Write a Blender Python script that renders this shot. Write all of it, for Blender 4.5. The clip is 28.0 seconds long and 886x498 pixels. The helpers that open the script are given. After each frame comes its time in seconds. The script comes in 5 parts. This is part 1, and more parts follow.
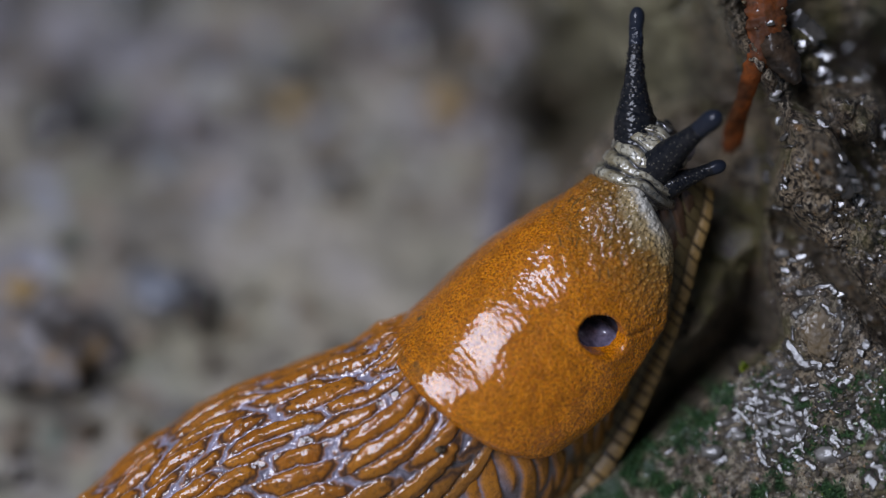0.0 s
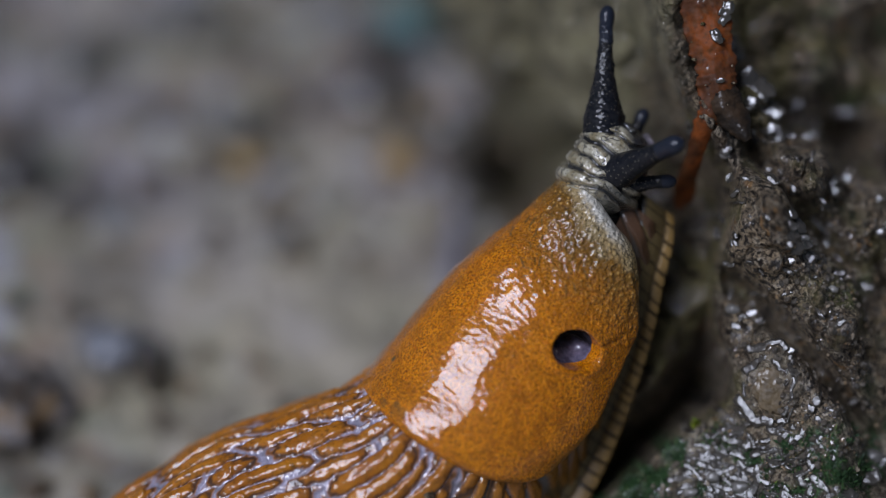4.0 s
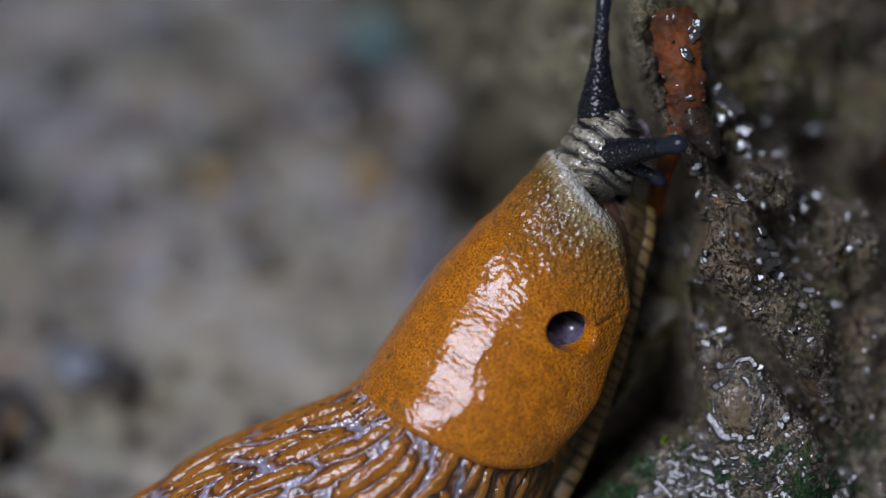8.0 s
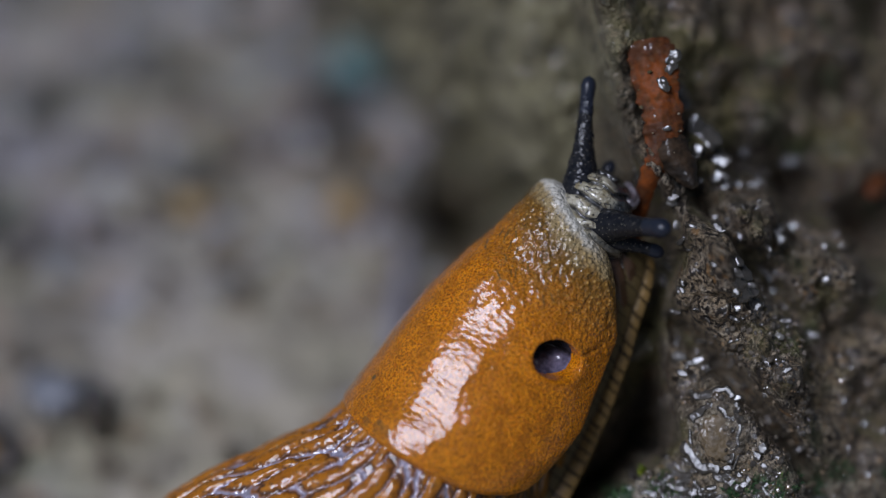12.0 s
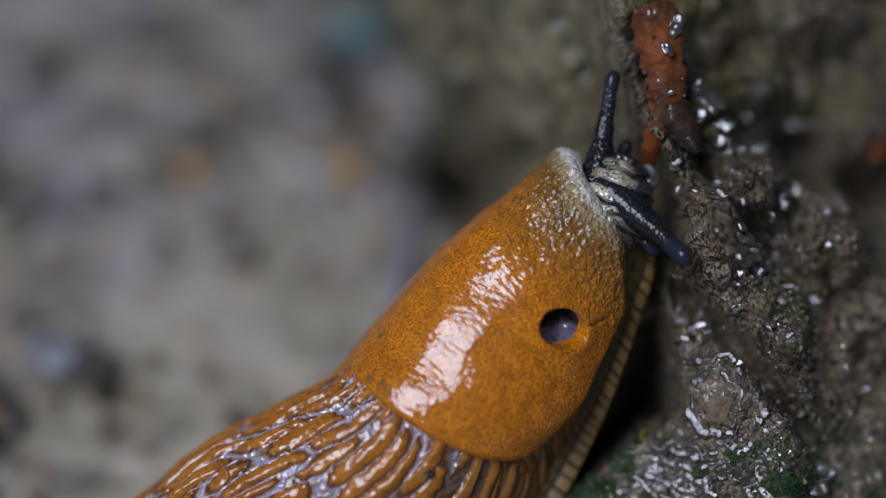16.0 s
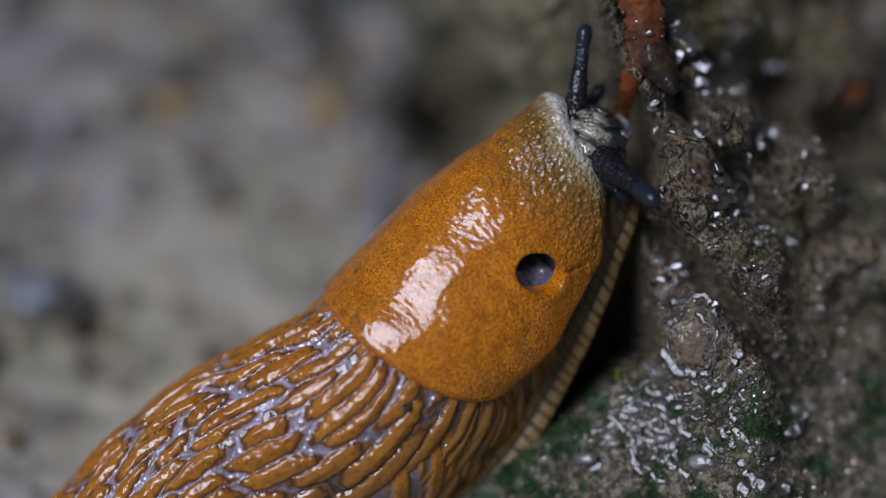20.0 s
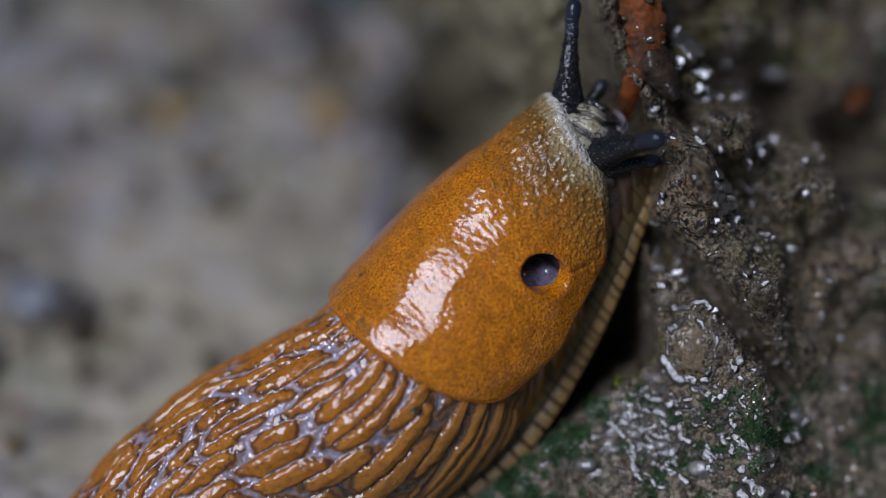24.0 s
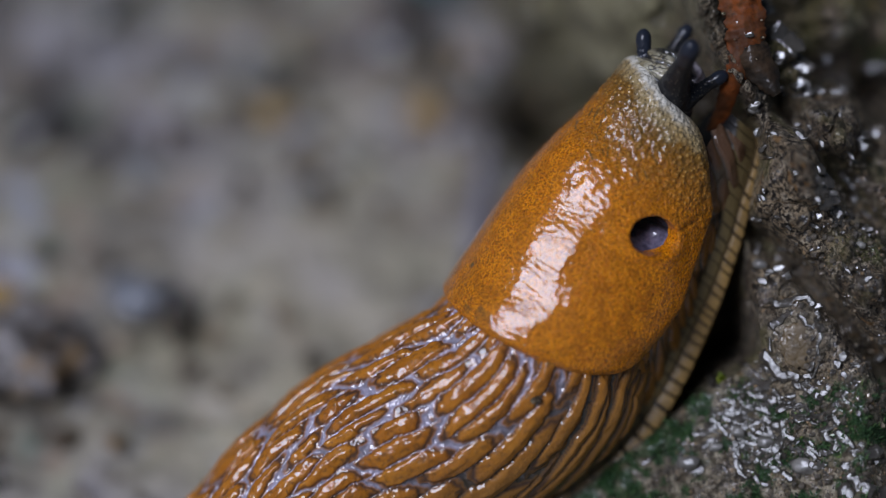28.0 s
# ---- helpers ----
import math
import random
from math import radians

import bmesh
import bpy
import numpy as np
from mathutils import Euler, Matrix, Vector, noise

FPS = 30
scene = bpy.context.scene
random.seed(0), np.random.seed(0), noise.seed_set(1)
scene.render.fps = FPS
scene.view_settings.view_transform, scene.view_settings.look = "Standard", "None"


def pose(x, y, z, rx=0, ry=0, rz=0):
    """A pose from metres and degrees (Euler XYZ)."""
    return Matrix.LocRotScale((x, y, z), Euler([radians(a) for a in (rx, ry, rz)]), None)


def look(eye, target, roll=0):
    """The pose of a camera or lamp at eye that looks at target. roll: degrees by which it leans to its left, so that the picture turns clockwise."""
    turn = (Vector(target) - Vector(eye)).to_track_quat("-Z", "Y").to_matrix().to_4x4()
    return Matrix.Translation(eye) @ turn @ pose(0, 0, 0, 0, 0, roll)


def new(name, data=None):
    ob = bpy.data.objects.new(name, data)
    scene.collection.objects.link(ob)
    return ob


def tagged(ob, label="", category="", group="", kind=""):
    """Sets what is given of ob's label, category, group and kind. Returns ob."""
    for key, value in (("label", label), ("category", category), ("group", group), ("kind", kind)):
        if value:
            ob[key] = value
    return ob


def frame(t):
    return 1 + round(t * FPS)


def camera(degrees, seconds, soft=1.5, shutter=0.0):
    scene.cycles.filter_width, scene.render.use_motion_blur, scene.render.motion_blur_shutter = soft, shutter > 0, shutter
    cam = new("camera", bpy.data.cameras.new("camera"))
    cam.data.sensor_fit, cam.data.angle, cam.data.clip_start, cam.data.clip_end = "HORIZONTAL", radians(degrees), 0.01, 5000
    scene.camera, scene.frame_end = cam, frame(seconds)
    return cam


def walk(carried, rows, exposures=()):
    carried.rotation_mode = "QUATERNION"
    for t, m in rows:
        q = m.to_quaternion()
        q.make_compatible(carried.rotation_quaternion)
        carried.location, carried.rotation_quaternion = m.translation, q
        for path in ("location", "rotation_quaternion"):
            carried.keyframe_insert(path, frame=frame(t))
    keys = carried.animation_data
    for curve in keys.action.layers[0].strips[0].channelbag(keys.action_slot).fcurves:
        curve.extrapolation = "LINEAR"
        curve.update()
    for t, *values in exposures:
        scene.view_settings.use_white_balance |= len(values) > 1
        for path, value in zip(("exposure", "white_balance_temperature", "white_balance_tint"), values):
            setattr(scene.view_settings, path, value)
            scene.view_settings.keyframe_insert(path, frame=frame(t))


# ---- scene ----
# Slope axes: across (to the right), up the slope, and out of it towards the viewer; lengths below are in millimetres.
MM = 0.001
TILT = radians(40)
ACROSS = np.array([1.0, 0.0, 0.0])
UPSLOPE = np.array([0.0, math.sin(TILT), math.cos(TILT)])
OUTWARD = np.array([0.0, -math.cos(TILT), math.sin(TILT)])
CENTRE = np.array([0.0, 0.0, 0.032])


def place(p, q, w):
    """World points from slope coordinates in millimetres."""
    return CENTRE + MM * (np.multiply.outer(p, ACROSS) + np.multiply.outer(q, UPSLOPE) + np.multiply.outer(w, OUTWARD))


# ---- camera ----
TURN = [
    (0, 49.295, 2.067, 2.014), (0.5, 49.756, 1.936, 1.877), (1, 49.947, 1.943, 1.697), (1.5, 50.031, 1.928, 1.706),
    (2, 50.227, 1.965, 1.580), (2.5, 50.444, 1.713, 1.353), (3, 50.589, 1.576, 1.218), (3.5, 50.677, 1.306, 1.067),
    (5.5, 50.699, 1.367, 1.032), (6, 50.726, 1.258, 1.052), (6.5, 50.764, 1.253, 1.028), (7, 50.902, 1.102, 0.726),
    (7.5, 50.935, 0.974, 0.718), (8, 51.101, 0.844, 0.468), (8.5, 51.287, 0.912, 0.431), (9, 51.621, 0.742, 0.369),
    (9.5, 51.966, 0.620, 0.207), (10, 52.087, 0.400, 0.131), (10.5, 52.099, 0.173, 0.053), (11, 52.026, 0.194, -0.015),
    (11.5, 51.952, 0.255, 0.098), (12, 51.841, 0.334, 0.147), (12.5, 51.788, 0.318, 0.265), (14.5, 51.837, 0.127, 0.149),
    (15, 51.533, 0.334, 0.208), (15.5, 51.192, 0.342, 0.358), (16, 50.947, 0.282, 0.277), (16.5, 50.551, 0.318, 0.153),
    (17, 50.000, -0.000, 0.000), (17.5, 49.556, -0.225, -0.136), (18, 49.364, -0.182, -0.121), (18.5, 49.270, -0.226, -0.085),
    (19, 49.294, -0.354, 0.031), (19.5, 49.342, -0.302, 0.024), (20, 49.415, -0.422, 0.100), (20.5, 49.443, -0.475, 0.120),
    (21, 49.407, -0.404, 0.114), (21.5, 49.462, -0.378, 0.147), (23.5, 49.513, -0.621, 0.203), (24, 49.555, -0.531, 0.204),
    (24.5, 49.616, -0.529, 0.330), (25, 49.725, -0.458, 0.475), (25.5, 49.719, -0.617, 0.620), (26, 49.656, -0.519, 0.594),
    (26.5, 49.524, -0.544, 0.702), (27, 49.466, -0.352, 0.757), (27.5, 49.492, 0.072, 0.940), (28, 49.520, 1.438, 1.835)]
EYE = (0.0, -0.16087, 0.16699)
cam = camera(22, 28.0, soft=1.2)
cam.data.dof.use_dof = True
cam.data.dof.focus_distance = 0.2065
cam.data.dof.aperture_fstop = 5.5
walk(cam, [(t, pose(*EYE, rx, ry, rz)) for t, rx, ry, rz in TURN])

# ---- light ----
scene.view_settings.exposure = -0.17
SUN_WAY = Vector((-0.40, -0.45, 0.79)).normalized()
world = bpy.data.worlds.new("overcast_sky")
scene.world = world
world.use_nodes = True
wn = world.node_tree
wn.nodes.clear()
sky = wn.nodes.new("ShaderNodeTexSky")
sky.sky_type = "NISHITA"
sky.sun_disc = False
sky.sun_elevation = math.asin(SUN_WAY.z)
sky.sun_rotation = math.atan2(SUN_WAY.x, SUN_WAY.y)
sky.dust_density = 1.5
back = wn.nodes.new("ShaderNodeBackground")
back.inputs["Strength"].default_value = 0.024
wout = wn.nodes.new("ShaderNodeOutputWorld")
wn.links.new(sky.outputs[0], back.inputs["Color"])
wn.links.new(back.outputs[0], wout.inputs["Surface"])
sun_data = bpy.data.lights.new("sun", "SUN")
sun_data.energy = 2.6
sun_data.angle = radians(31)
sun_data.color = (0.83, 0.887, 1.095)
sun = new("sun", sun_data)
sun.matrix_world = look(SUN_WAY, (0, 0, 0))


# ---- materials ----
class Surface:
    """A small builder for procedural node materials."""

    def __init__(self, name, rough=0.5, coat=0.0, coat_rough=0.1, metal=0.0):
        self.material = bpy.data.materials.new(name)
        self.material.use_nodes = True
        self.tree = self.material.node_tree
        self.shader = self.tree.nodes["Principled BSDF"]
        self.shader.inputs["Roughness"].default_value = rough
        self.shader.inputs["Coat Weight"].default_value = coat
        self.shader.inputs["Coat Roughness"].default_value = coat_rough
        self.shader.inputs["Coat IOR"].default_value = 1.9
        self.shader.inputs["Metallic"].default_value = metal
        self.coords = self.tree.nodes.new("ShaderNodeTexCoord").outputs["Object"]

    def link(self, a, b):
        self.tree.links.new(a, b)

    def noise(self, size, detail=4.0, rough=0.6):
        n = self.tree.nodes.new("ShaderNodeTexNoise")
        n.inputs["Scale"].default_value = 1.0 / (size * MM)
        n.inputs["Detail"].default_value = detail
        n.inputs["Roughness"].default_value = rough
        self.link(self.coords, n.inputs["Vector"])
        return n.outputs["Fac"]

    def streaks(self, long, short, detail=2.0):
        """Noise drawn out across the slug's body."""
        parts = self.tree.nodes.new("ShaderNodeCombineXYZ")
        for i, (way, size) in enumerate((((0.787, -0.397, -0.473), long), ((0.617, 0.506, 0.603), short), ((0.0, -0.766, 0.643), short))):
            n = self.tree.nodes.new("ShaderNodeVectorMath")
            n.operation = "DOT_PRODUCT"
            self.link(self.coords, n.inputs[0])
            n.inputs[1].default_value = tuple(v / (size * MM) for v in way)
            self.link(n.outputs["Value"], parts.inputs[i])
        n = self.tree.nodes.new("ShaderNodeTexNoise")
        n.inputs["Scale"].default_value = 1.0
        n.inputs["Detail"].default_value = detail
        self.link(parts.outputs[0], n.inputs["Vector"])
        return n.outputs["Fac"]

    def cells(self, size, feature="F1"):
        n = self.tree.nodes.new("ShaderNodeTexVoronoi")
        n.feature = feature
        n.inputs["Scale"].default_value = 1.0 / (size * MM)
        self.link(self.coords, n.inputs["Vector"])
        return n.outputs["Distance"]

    def attribute(self, name):
        n = self.tree.nodes.new("ShaderNodeAttribute")
        n.attribute_name = name
        return n.outputs["Fac"]

    def chance(self):
        return self.tree.nodes.new("ShaderNodeObjectInfo").outputs["Random"]

    def island(self):
        return self.tree.nodes.new("ShaderNodeNewGeometry").outputs["Random Per Island"]

    def ramp(self, value, *stops):
        n = self.tree.nodes.new("ShaderNodeValToRGB")
        while len(n.color_ramp.elements) < len(stops):
            n.color_ramp.elements.new(0.5)
        for e, (at, col) in zip(n.color_ramp.elements, stops):
            e.position = at
            e.color = (*col, 1) if not isinstance(col, (int, float)) else (col, col, col, 1)
        self.link(value, n.inputs[0])
        return n.outputs["Color"]

    def mix(self, fac, a, b, how="MIX"):
        n = self.tree.nodes.new("ShaderNodeMix")
        n.data_type, n.blend_type = "RGBA", how
        if isinstance(fac, (int, float)):
            n.inputs[0].default_value = fac
        else:
            self.link(fac, n.inputs[0])
        for v, i in ((a, 6), (b, 7)):
            if isinstance(v, tuple):
                n.inputs[i].default_value = (*v, 1)
            else:
                self.link(v, n.inputs[i])
        return n.outputs[2]

    def math(self, op, a, b):
        n = self.tree.nodes.new("ShaderNodeMath")
        n.operation = op
        for v, i in ((a, 0), (b, 1)):
            if isinstance(v, (int, float)):
                n.inputs[i].default_value = v
            else:
                self.link(v, n.inputs[i])
        return n.outputs[0]

    def colour(self, value):
        if isinstance(value, tuple):
            self.shader.inputs["Base Color"].default_value = (*value, 1)
        else:
            self.link(value, self.shader.inputs["Base Color"])
        return self

    def rough(self, value):
        self.link(value, self.shader.inputs["Roughness"])
        return self

    def bump(self, height, depth, strength=1.0):
        n = self.tree.nodes.new("ShaderNodeBump")
        n.inputs["Strength"].default_value = strength
        n.inputs["Distance"].default_value = depth * MM
        self.link(height, n.inputs["Height"])
        self.link(n.outputs[0], self.shader.inputs["Normal"])
        return self

    def wet(self, height, depth, strength=1.0):
        """Relief of the wet film alone."""
        n = self.tree.nodes.new("ShaderNodeBump")
        n.inputs["Strength"].default_value = strength
        n.inputs["Distance"].default_value = depth * MM
        self.link(height, n.inputs["Height"])
        self.link(n.outputs[0], self.shader.inputs["Coat Normal"])
        return self


def mantle_skin():
    s = Surface("mantle_skin", 0.42, 1.0, 0.03)
    s.shader.inputs["Coat IOR"].default_value = 1.6
    s.shader.inputs["Specular IOR Level"].default_value = 0.12
    grain = s.cells(0.27)
    cobble = s.cells(0.46)
    fine = s.noise(0.22, 3)
    orange = s.mix(s.ramp(s.noise(4.0, 3), (0.35, 0.0), (0.7, 1.0)), (0.57, 0.142, 0.0010), (0.65, 0.185, 0.0014))
    orange = s.mix(s.ramp(s.noise(0.2, 2), (0.40, 0.0), (0.56, 1.0)), orange, (0.82, 0.285, 0.005))
    orange = s.mix(s.ramp(s.noise(0.24, 3), (0.50, 0.0), (0.60, 0.72)), orange, (0.20, 0.055, 0.001))
    orange = s.mix(s.ramp(s.noise(0.19, 2), (0.58, 0.0), (0.65, 0.75)), orange, (0.085, 0.030, 0.003))
    orange = s.mix(s.ramp(s.noise(1.6, 4), (0.46, 0.0), (0.68, 0.5)), orange, (0.28, 0.085, 0.002))
    pale = s.attribute("pale")
    tan = s.mix(s.ramp(cobble, (0.10, 0.0), (0.42, 1.0)), (0.54, 0.32, 0.085), (0.17, 0.09, 0.016))
    cream = s.mix(s.ramp(pale, (0.92, 0.0), (1.0, 0.6)), tan, (0.52, 0.41, 0.22))
    cream = s.mix(s.ramp(s.noise(0.30, 3), (0.53, 0.0), (0.61, 0.85)), cream, (0.075, 0.055, 0.025))
    body = s.mix(pale, orange, cream)
    body = s.mix(s.attribute("rim"), body, (0.74, 0.71, 0.63))
    body = s.mix(s.attribute("stain"), body, (0.13, 0.075, 0.02))
    s.colour(body)
    knobs = s.math("MULTIPLY", s.math("MULTIPLY", cobble, s.attribute("coarse")), -1.6)
    height = s.math("ADD", s.math("ADD", s.math("MULTIPLY", grain, -0.8), s.math("MULTIPLY", fine, 0.7)), knobs)
    s.bump(height, 0.125, 1.0)
    s.wet(s.math("ADD", s.streaks(1.25, 0.36, 1.0), s.math("MULTIPLY", knobs, 0.32)), 0.062, 1.0)
    s.link(s.math("SUBTRACT", 1.0, s.math("MULTIPLY", s.attribute("coarse"), 0.35)), s.shader.inputs["Coat Weight"])
    return s.material


def back_skin():
    s = Surface("back_skin", 0.42, 1.0, 0.05)
    s.shader.inputs["Specular IOR Level"].default_value = 0.15
    ridge = s.mix(s.ramp(s.noise(3.0, 4), (0.35, 0.0), (0.68, 1.0)), (0.39, 0.125, 0.008), (0.54, 0.200, 0.013))
    ridge = s.mix(s.ramp(s.noise(0.5, 3), (0.50, 0.0), (0.68, 0.8)), ridge, (0.16, 0.06, 0.010))
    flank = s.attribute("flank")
    # lilac reflection off the slime-wet grooves, put into their base colour
    slime_sheen = s.mix(s.ramp(s.noise(1.6, 3), (0.40, 0.0), (0.6, 1.0)), (0.25, 0.23, 0.28), (0.44, 0.40, 0.51))
    groove = s.mix(s.ramp(flank, (0.1, 0.0), (0.6, 1.0)), slime_sheen, (0.05, 0.038, 0.025))
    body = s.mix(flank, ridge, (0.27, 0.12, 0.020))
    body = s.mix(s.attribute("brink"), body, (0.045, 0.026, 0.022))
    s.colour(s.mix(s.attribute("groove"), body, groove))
    s.link(s.math("ADD", 0.52, s.math("MULTIPLY", s.attribute("groove"), 0.45)), s.shader.inputs["Coat Weight"])
    s.link(s.math("ADD", 0.05, s.math("MULTIPLY", s.attribute("groove"), 0.13)), s.shader.inputs["Coat Roughness"])
    s.bump(s.math("ADD", s.noise(0.3, 4), s.math("MULTIPLY", s.cells(0.3), -0.5)), 0.09, 0.8)
    s.wet(s.math("ADD", s.noise(0.7, 2), s.math("MULTIPLY", s.cells(0.4), -0.35)), 0.09, 0.8)
    return s.material


def foot_skin():
    s = Surface("foot_skin", 0.5, 0.1, 0.2)
    s.shader.inputs["Specular IOR Level"].default_value = 0.2
    tan = s.mix(s.ramp(s.noise(1.6, 3), (0.35, 0.0), (0.68, 1.0)), (0.31, 0.185, 0.052), (0.21, 0.13, 0.045))
    tan = s.mix(s.ramp(s.noise(0.35, 3), (0.5, 0.0), (0.7, 0.6)), tan, (0.12, 0.075, 0.03))
    tan = s.mix(s.math("MULTIPLY", s.attribute("upper"), 0.8), tan, (0.14, 0.108, 0.05))
    s.colour(s.mix(s.attribute("groove"), tan, (0.008, 0.007, 0.007)))
    s.bump(s.noise(0.25, 3), 0.08, 0.5)
    s.wet(s.noise(0.4, 2), 0.05, 0.5)
    return s.material


def head_skin():
    s = Surface("head_skin", 0.45, 1.0, 0.08)
    cream = s.mix(s.ramp(s.noise(0.9, 3), (0.4, 0.0), (0.62, 1.0)), (0.50, 0.46, 0.34), (0.26, 0.21, 0.11))
    cream = s.mix(s.ramp(s.noise(0.3, 3), (0.55, 0.0), (0.66, 0.8)), cream, (0.06, 0.05, 0.035))
    net = s.ramp(s.noise(1.7, 2), (0.476, 0.0), (0.488, 0.85), (0.500, 0.85), (0.512, 0.0))
    groove = s.math("MAXIMUM", s.attribute("groove"), net)
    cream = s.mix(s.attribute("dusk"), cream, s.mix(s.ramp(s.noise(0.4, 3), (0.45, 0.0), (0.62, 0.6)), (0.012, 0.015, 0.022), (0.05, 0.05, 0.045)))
    s.colour(s.mix(groove, cream, (0.012, 0.012, 0.013)))
    s.bump(s.math("ADD", s.math("MULTIPLY", s.cells(0.35), -0.5), s.math("MULTIPLY", net, -0.8)), 0.2, 0.9)
    s.wet(s.math("ADD", s.noise(0.5, 2), s.math("MULTIPLY", s.cells(0.4), -0.6)), 0.14, 0.8)
    return s.material


def tentacle_skin(name, tip=False, relief=0.6):
    s = Surface(name, 0.5, 0.45, 0.05)
    s.shader.inputs["Specular IOR Level"].default_value = 0.1
    s.shader.inputs["Coat IOR"].default_value = 1.6
    dark = s.mix(s.ramp(s.noise(0.6, 3), (0.4, 0.0), (0.65, 1.0)), (0.006, 0.007, 0.010), (0.016, 0.016, 0.018))
    if tip:
        dark = s.mix(0.6, dark, (0.022, 0.028, 0.045))
        s.bump(s.noise(0.4, 2), 0.02, 0.3)
    else:
        grain = s.cells(0.36)
        dark = s.mix(s.ramp(grain, (0.12, 0.9), (0.28, 0.0)), dark, (0.10, 0.09, 0.07))
        s.bump(grain, 0.22, -0.9)
        s.wet(s.math("ADD", grain, s.math("MULTIPLY", s.noise(0.5, 2), 0.4)), relief, -1.0)
    s.colour(dark)
    return s.material


def rock_skin():
    s = Surface("wet_rock", 0.45, 0.8, 0.06)
    s.shader.inputs["Specular IOR Level"].default_value = 0.3
    brown = s.mix(s.ramp(s.noise(7.0, 5), (0.40, 0.0), (0.58, 1.0)), (0.475, 0.362, 0.226), (0.158, 0.116, 0.075))
    brown = s.mix(s.ramp(s.noise(1.4, 5), (0.50, 0.0), (0.64, 1.0)), brown, (0.452, 0.379, 0.277))
    brown = s.mix(s.ramp(s.noise(0.75, 5), (0.51, 0.0), (0.57, 1.0)), brown, (0.020, 0.014, 0.010))
    brown = s.mix(s.ramp(s.noise(0.32, 4), (0.49, 0.0), (0.57, 0.78)), brown, (0.032, 0.023, 0.016))
    brown = s.mix(s.ramp(s.noise(2.0, 2), (0.64, 0.0), (0.70, 0.8)), brown, (0.294, 0.158, 0.056))
    brown = s.mix(s.ramp(s.noise(9.0, 3), (0.52, 0.0), (0.62, 0.7)), brown, (0.181, 0.158, 0.056))
    pale = s.mix(s.ramp(s.noise(0.8, 5), (0.44, 0.0), (0.60, 1.0)), (0.124, 0.099, 0.066), (0.520, 0.446, 0.322))
    brown = s.mix(s.math("MULTIPLY", s.attribute("gravelly"), s.ramp(s.noise(2.6, 4), (0.40, 0.4), (0.56, 1.0))), brown, pale)
    brown = s.mix(s.attribute("moss"), brown, s.mix(s.noise(1.0, 3), (0.016, 0.056, 0.016), (0.056, 0.113, 0.040)))
    # lighter olive tone over the upper left of the bank
    brown = s.mix(s.attribute("olive_tone"), brown, s.mix(s.ramp(s.noise(3.6, 5), (0.42, 0.0), (0.58, 1.0)), (0.407, 0.367, 0.215), (0.124, 0.111, 0.068)))
    s.colour(brown)
    s.rough(s.ramp(s.noise(1.8, 3), (0.38, 0.35), (0.65, 0.8)))
    s.link(s.ramp(s.noise(2.4, 4), (0.50, 0.0), (0.58, 1.0)), s.shader.inputs["Coat Weight"])
    h = s.math("ADD", s.noise(0.9, 6, 0.75), s.math("MULTIPLY", s.cells(0.45), -0.7))
    s.bump(h, 0.75, 1.0)
    s.wet(s.math("ADD", s.noise(1.4, 2), s.math("MULTIPLY", s.noise(0.28, 3), 0.55)), 0.42, 0.95)
    return s.material


def mud_skin():
    s = Surface("wet_mud", 0.5, 0.25, 0.25)
    a = s.mix(s.ramp(s.noise(26.0, 3), (0.40, 0.0), (0.60, 1.0)), (0.42, 0.385, 0.41), (0.55, 0.48, 0.335))
    a = s.mix(s.ramp(s.noise(13.0, 3), (0.46, 0.0), (0.58, 0.8)), a, (0.37, 0.35, 0.23))
    a = s.mix(s.ramp(s.noise(11.0, 3), (0.47, 0.0), (0.60, 1.0)), a, (0.105, 0.090, 0.086))
    a = s.mix(s.ramp(s.noise(7.0, 2), (0.58, 0.0), (0.67, 0.85)), a, (0.52, 0.53, 0.64))
    a = s.mix(s.ramp(s.noise(6.2, 3), (0.57, 0.0), (0.64, 0.7)), a, (0.33, 0.20, 0.14))
    a = s.mix(s.ramp(s.noise(8.4, 3), (0.58, 0.0), (0.66, 0.8)), a, (0.11, 0.16, 0.125))
    a = s.mix(s.ramp(s.noise(5.0, 2), (0.62, 0.0), (0.69, 0.9)), a, (0.035, 0.036, 0.028))
    a = s.mix(s.ramp(s.noise(1.0, 4), (0.4, 0.0), (0.7, 0.5)), a, (0.19, 0.175, 0.155))
    a = s.mix(s.math("MULTIPLY", s.attribute("silt"), 0.85), a, (0.54, 0.475, 0.34))
    s.colour(a)
    s.bump(s.noise(1.5, 6, 0.65), 0.8, 0.8)
    return s.material


def stone_skin(name, low, high, wet=0.5):
    s = Surface(name, 0.45, wet, 0.15)
    c = s.mix(s.chance(), low, high)
    c = s.mix(s.ramp(s.noise(1.1, 5), (0.45, 0.0), (0.7, 0.7)), c, tuple(v * 0.35 for v in low))
    s.colour(c)
    s.bump(s.noise(0.6, 5), 0.25, 0.7)
    s.wet(s.noise(0.9, 2), 0.12, 0.6)
    return s.material


def grain_skin(name="sand_grain", wet=1.0):
    s = Surface(name, 0.45, wet, 0.06 + 0.3 * (1 - wet))
    s.colour(s.ramp(s.island(), (0.0, (0.025, 0.021, 0.016)), (0.45, (0.10, 0.072, 0.045)), (0.75, (0.21, 0.16, 0.105)), (0.93, (0.30, 0.19, 0.09)), (1.0, (0.38, 0.33, 0.26))))
    s.bump(s.noise(0.4, 3), 0.1, 0.6)
    return s.material


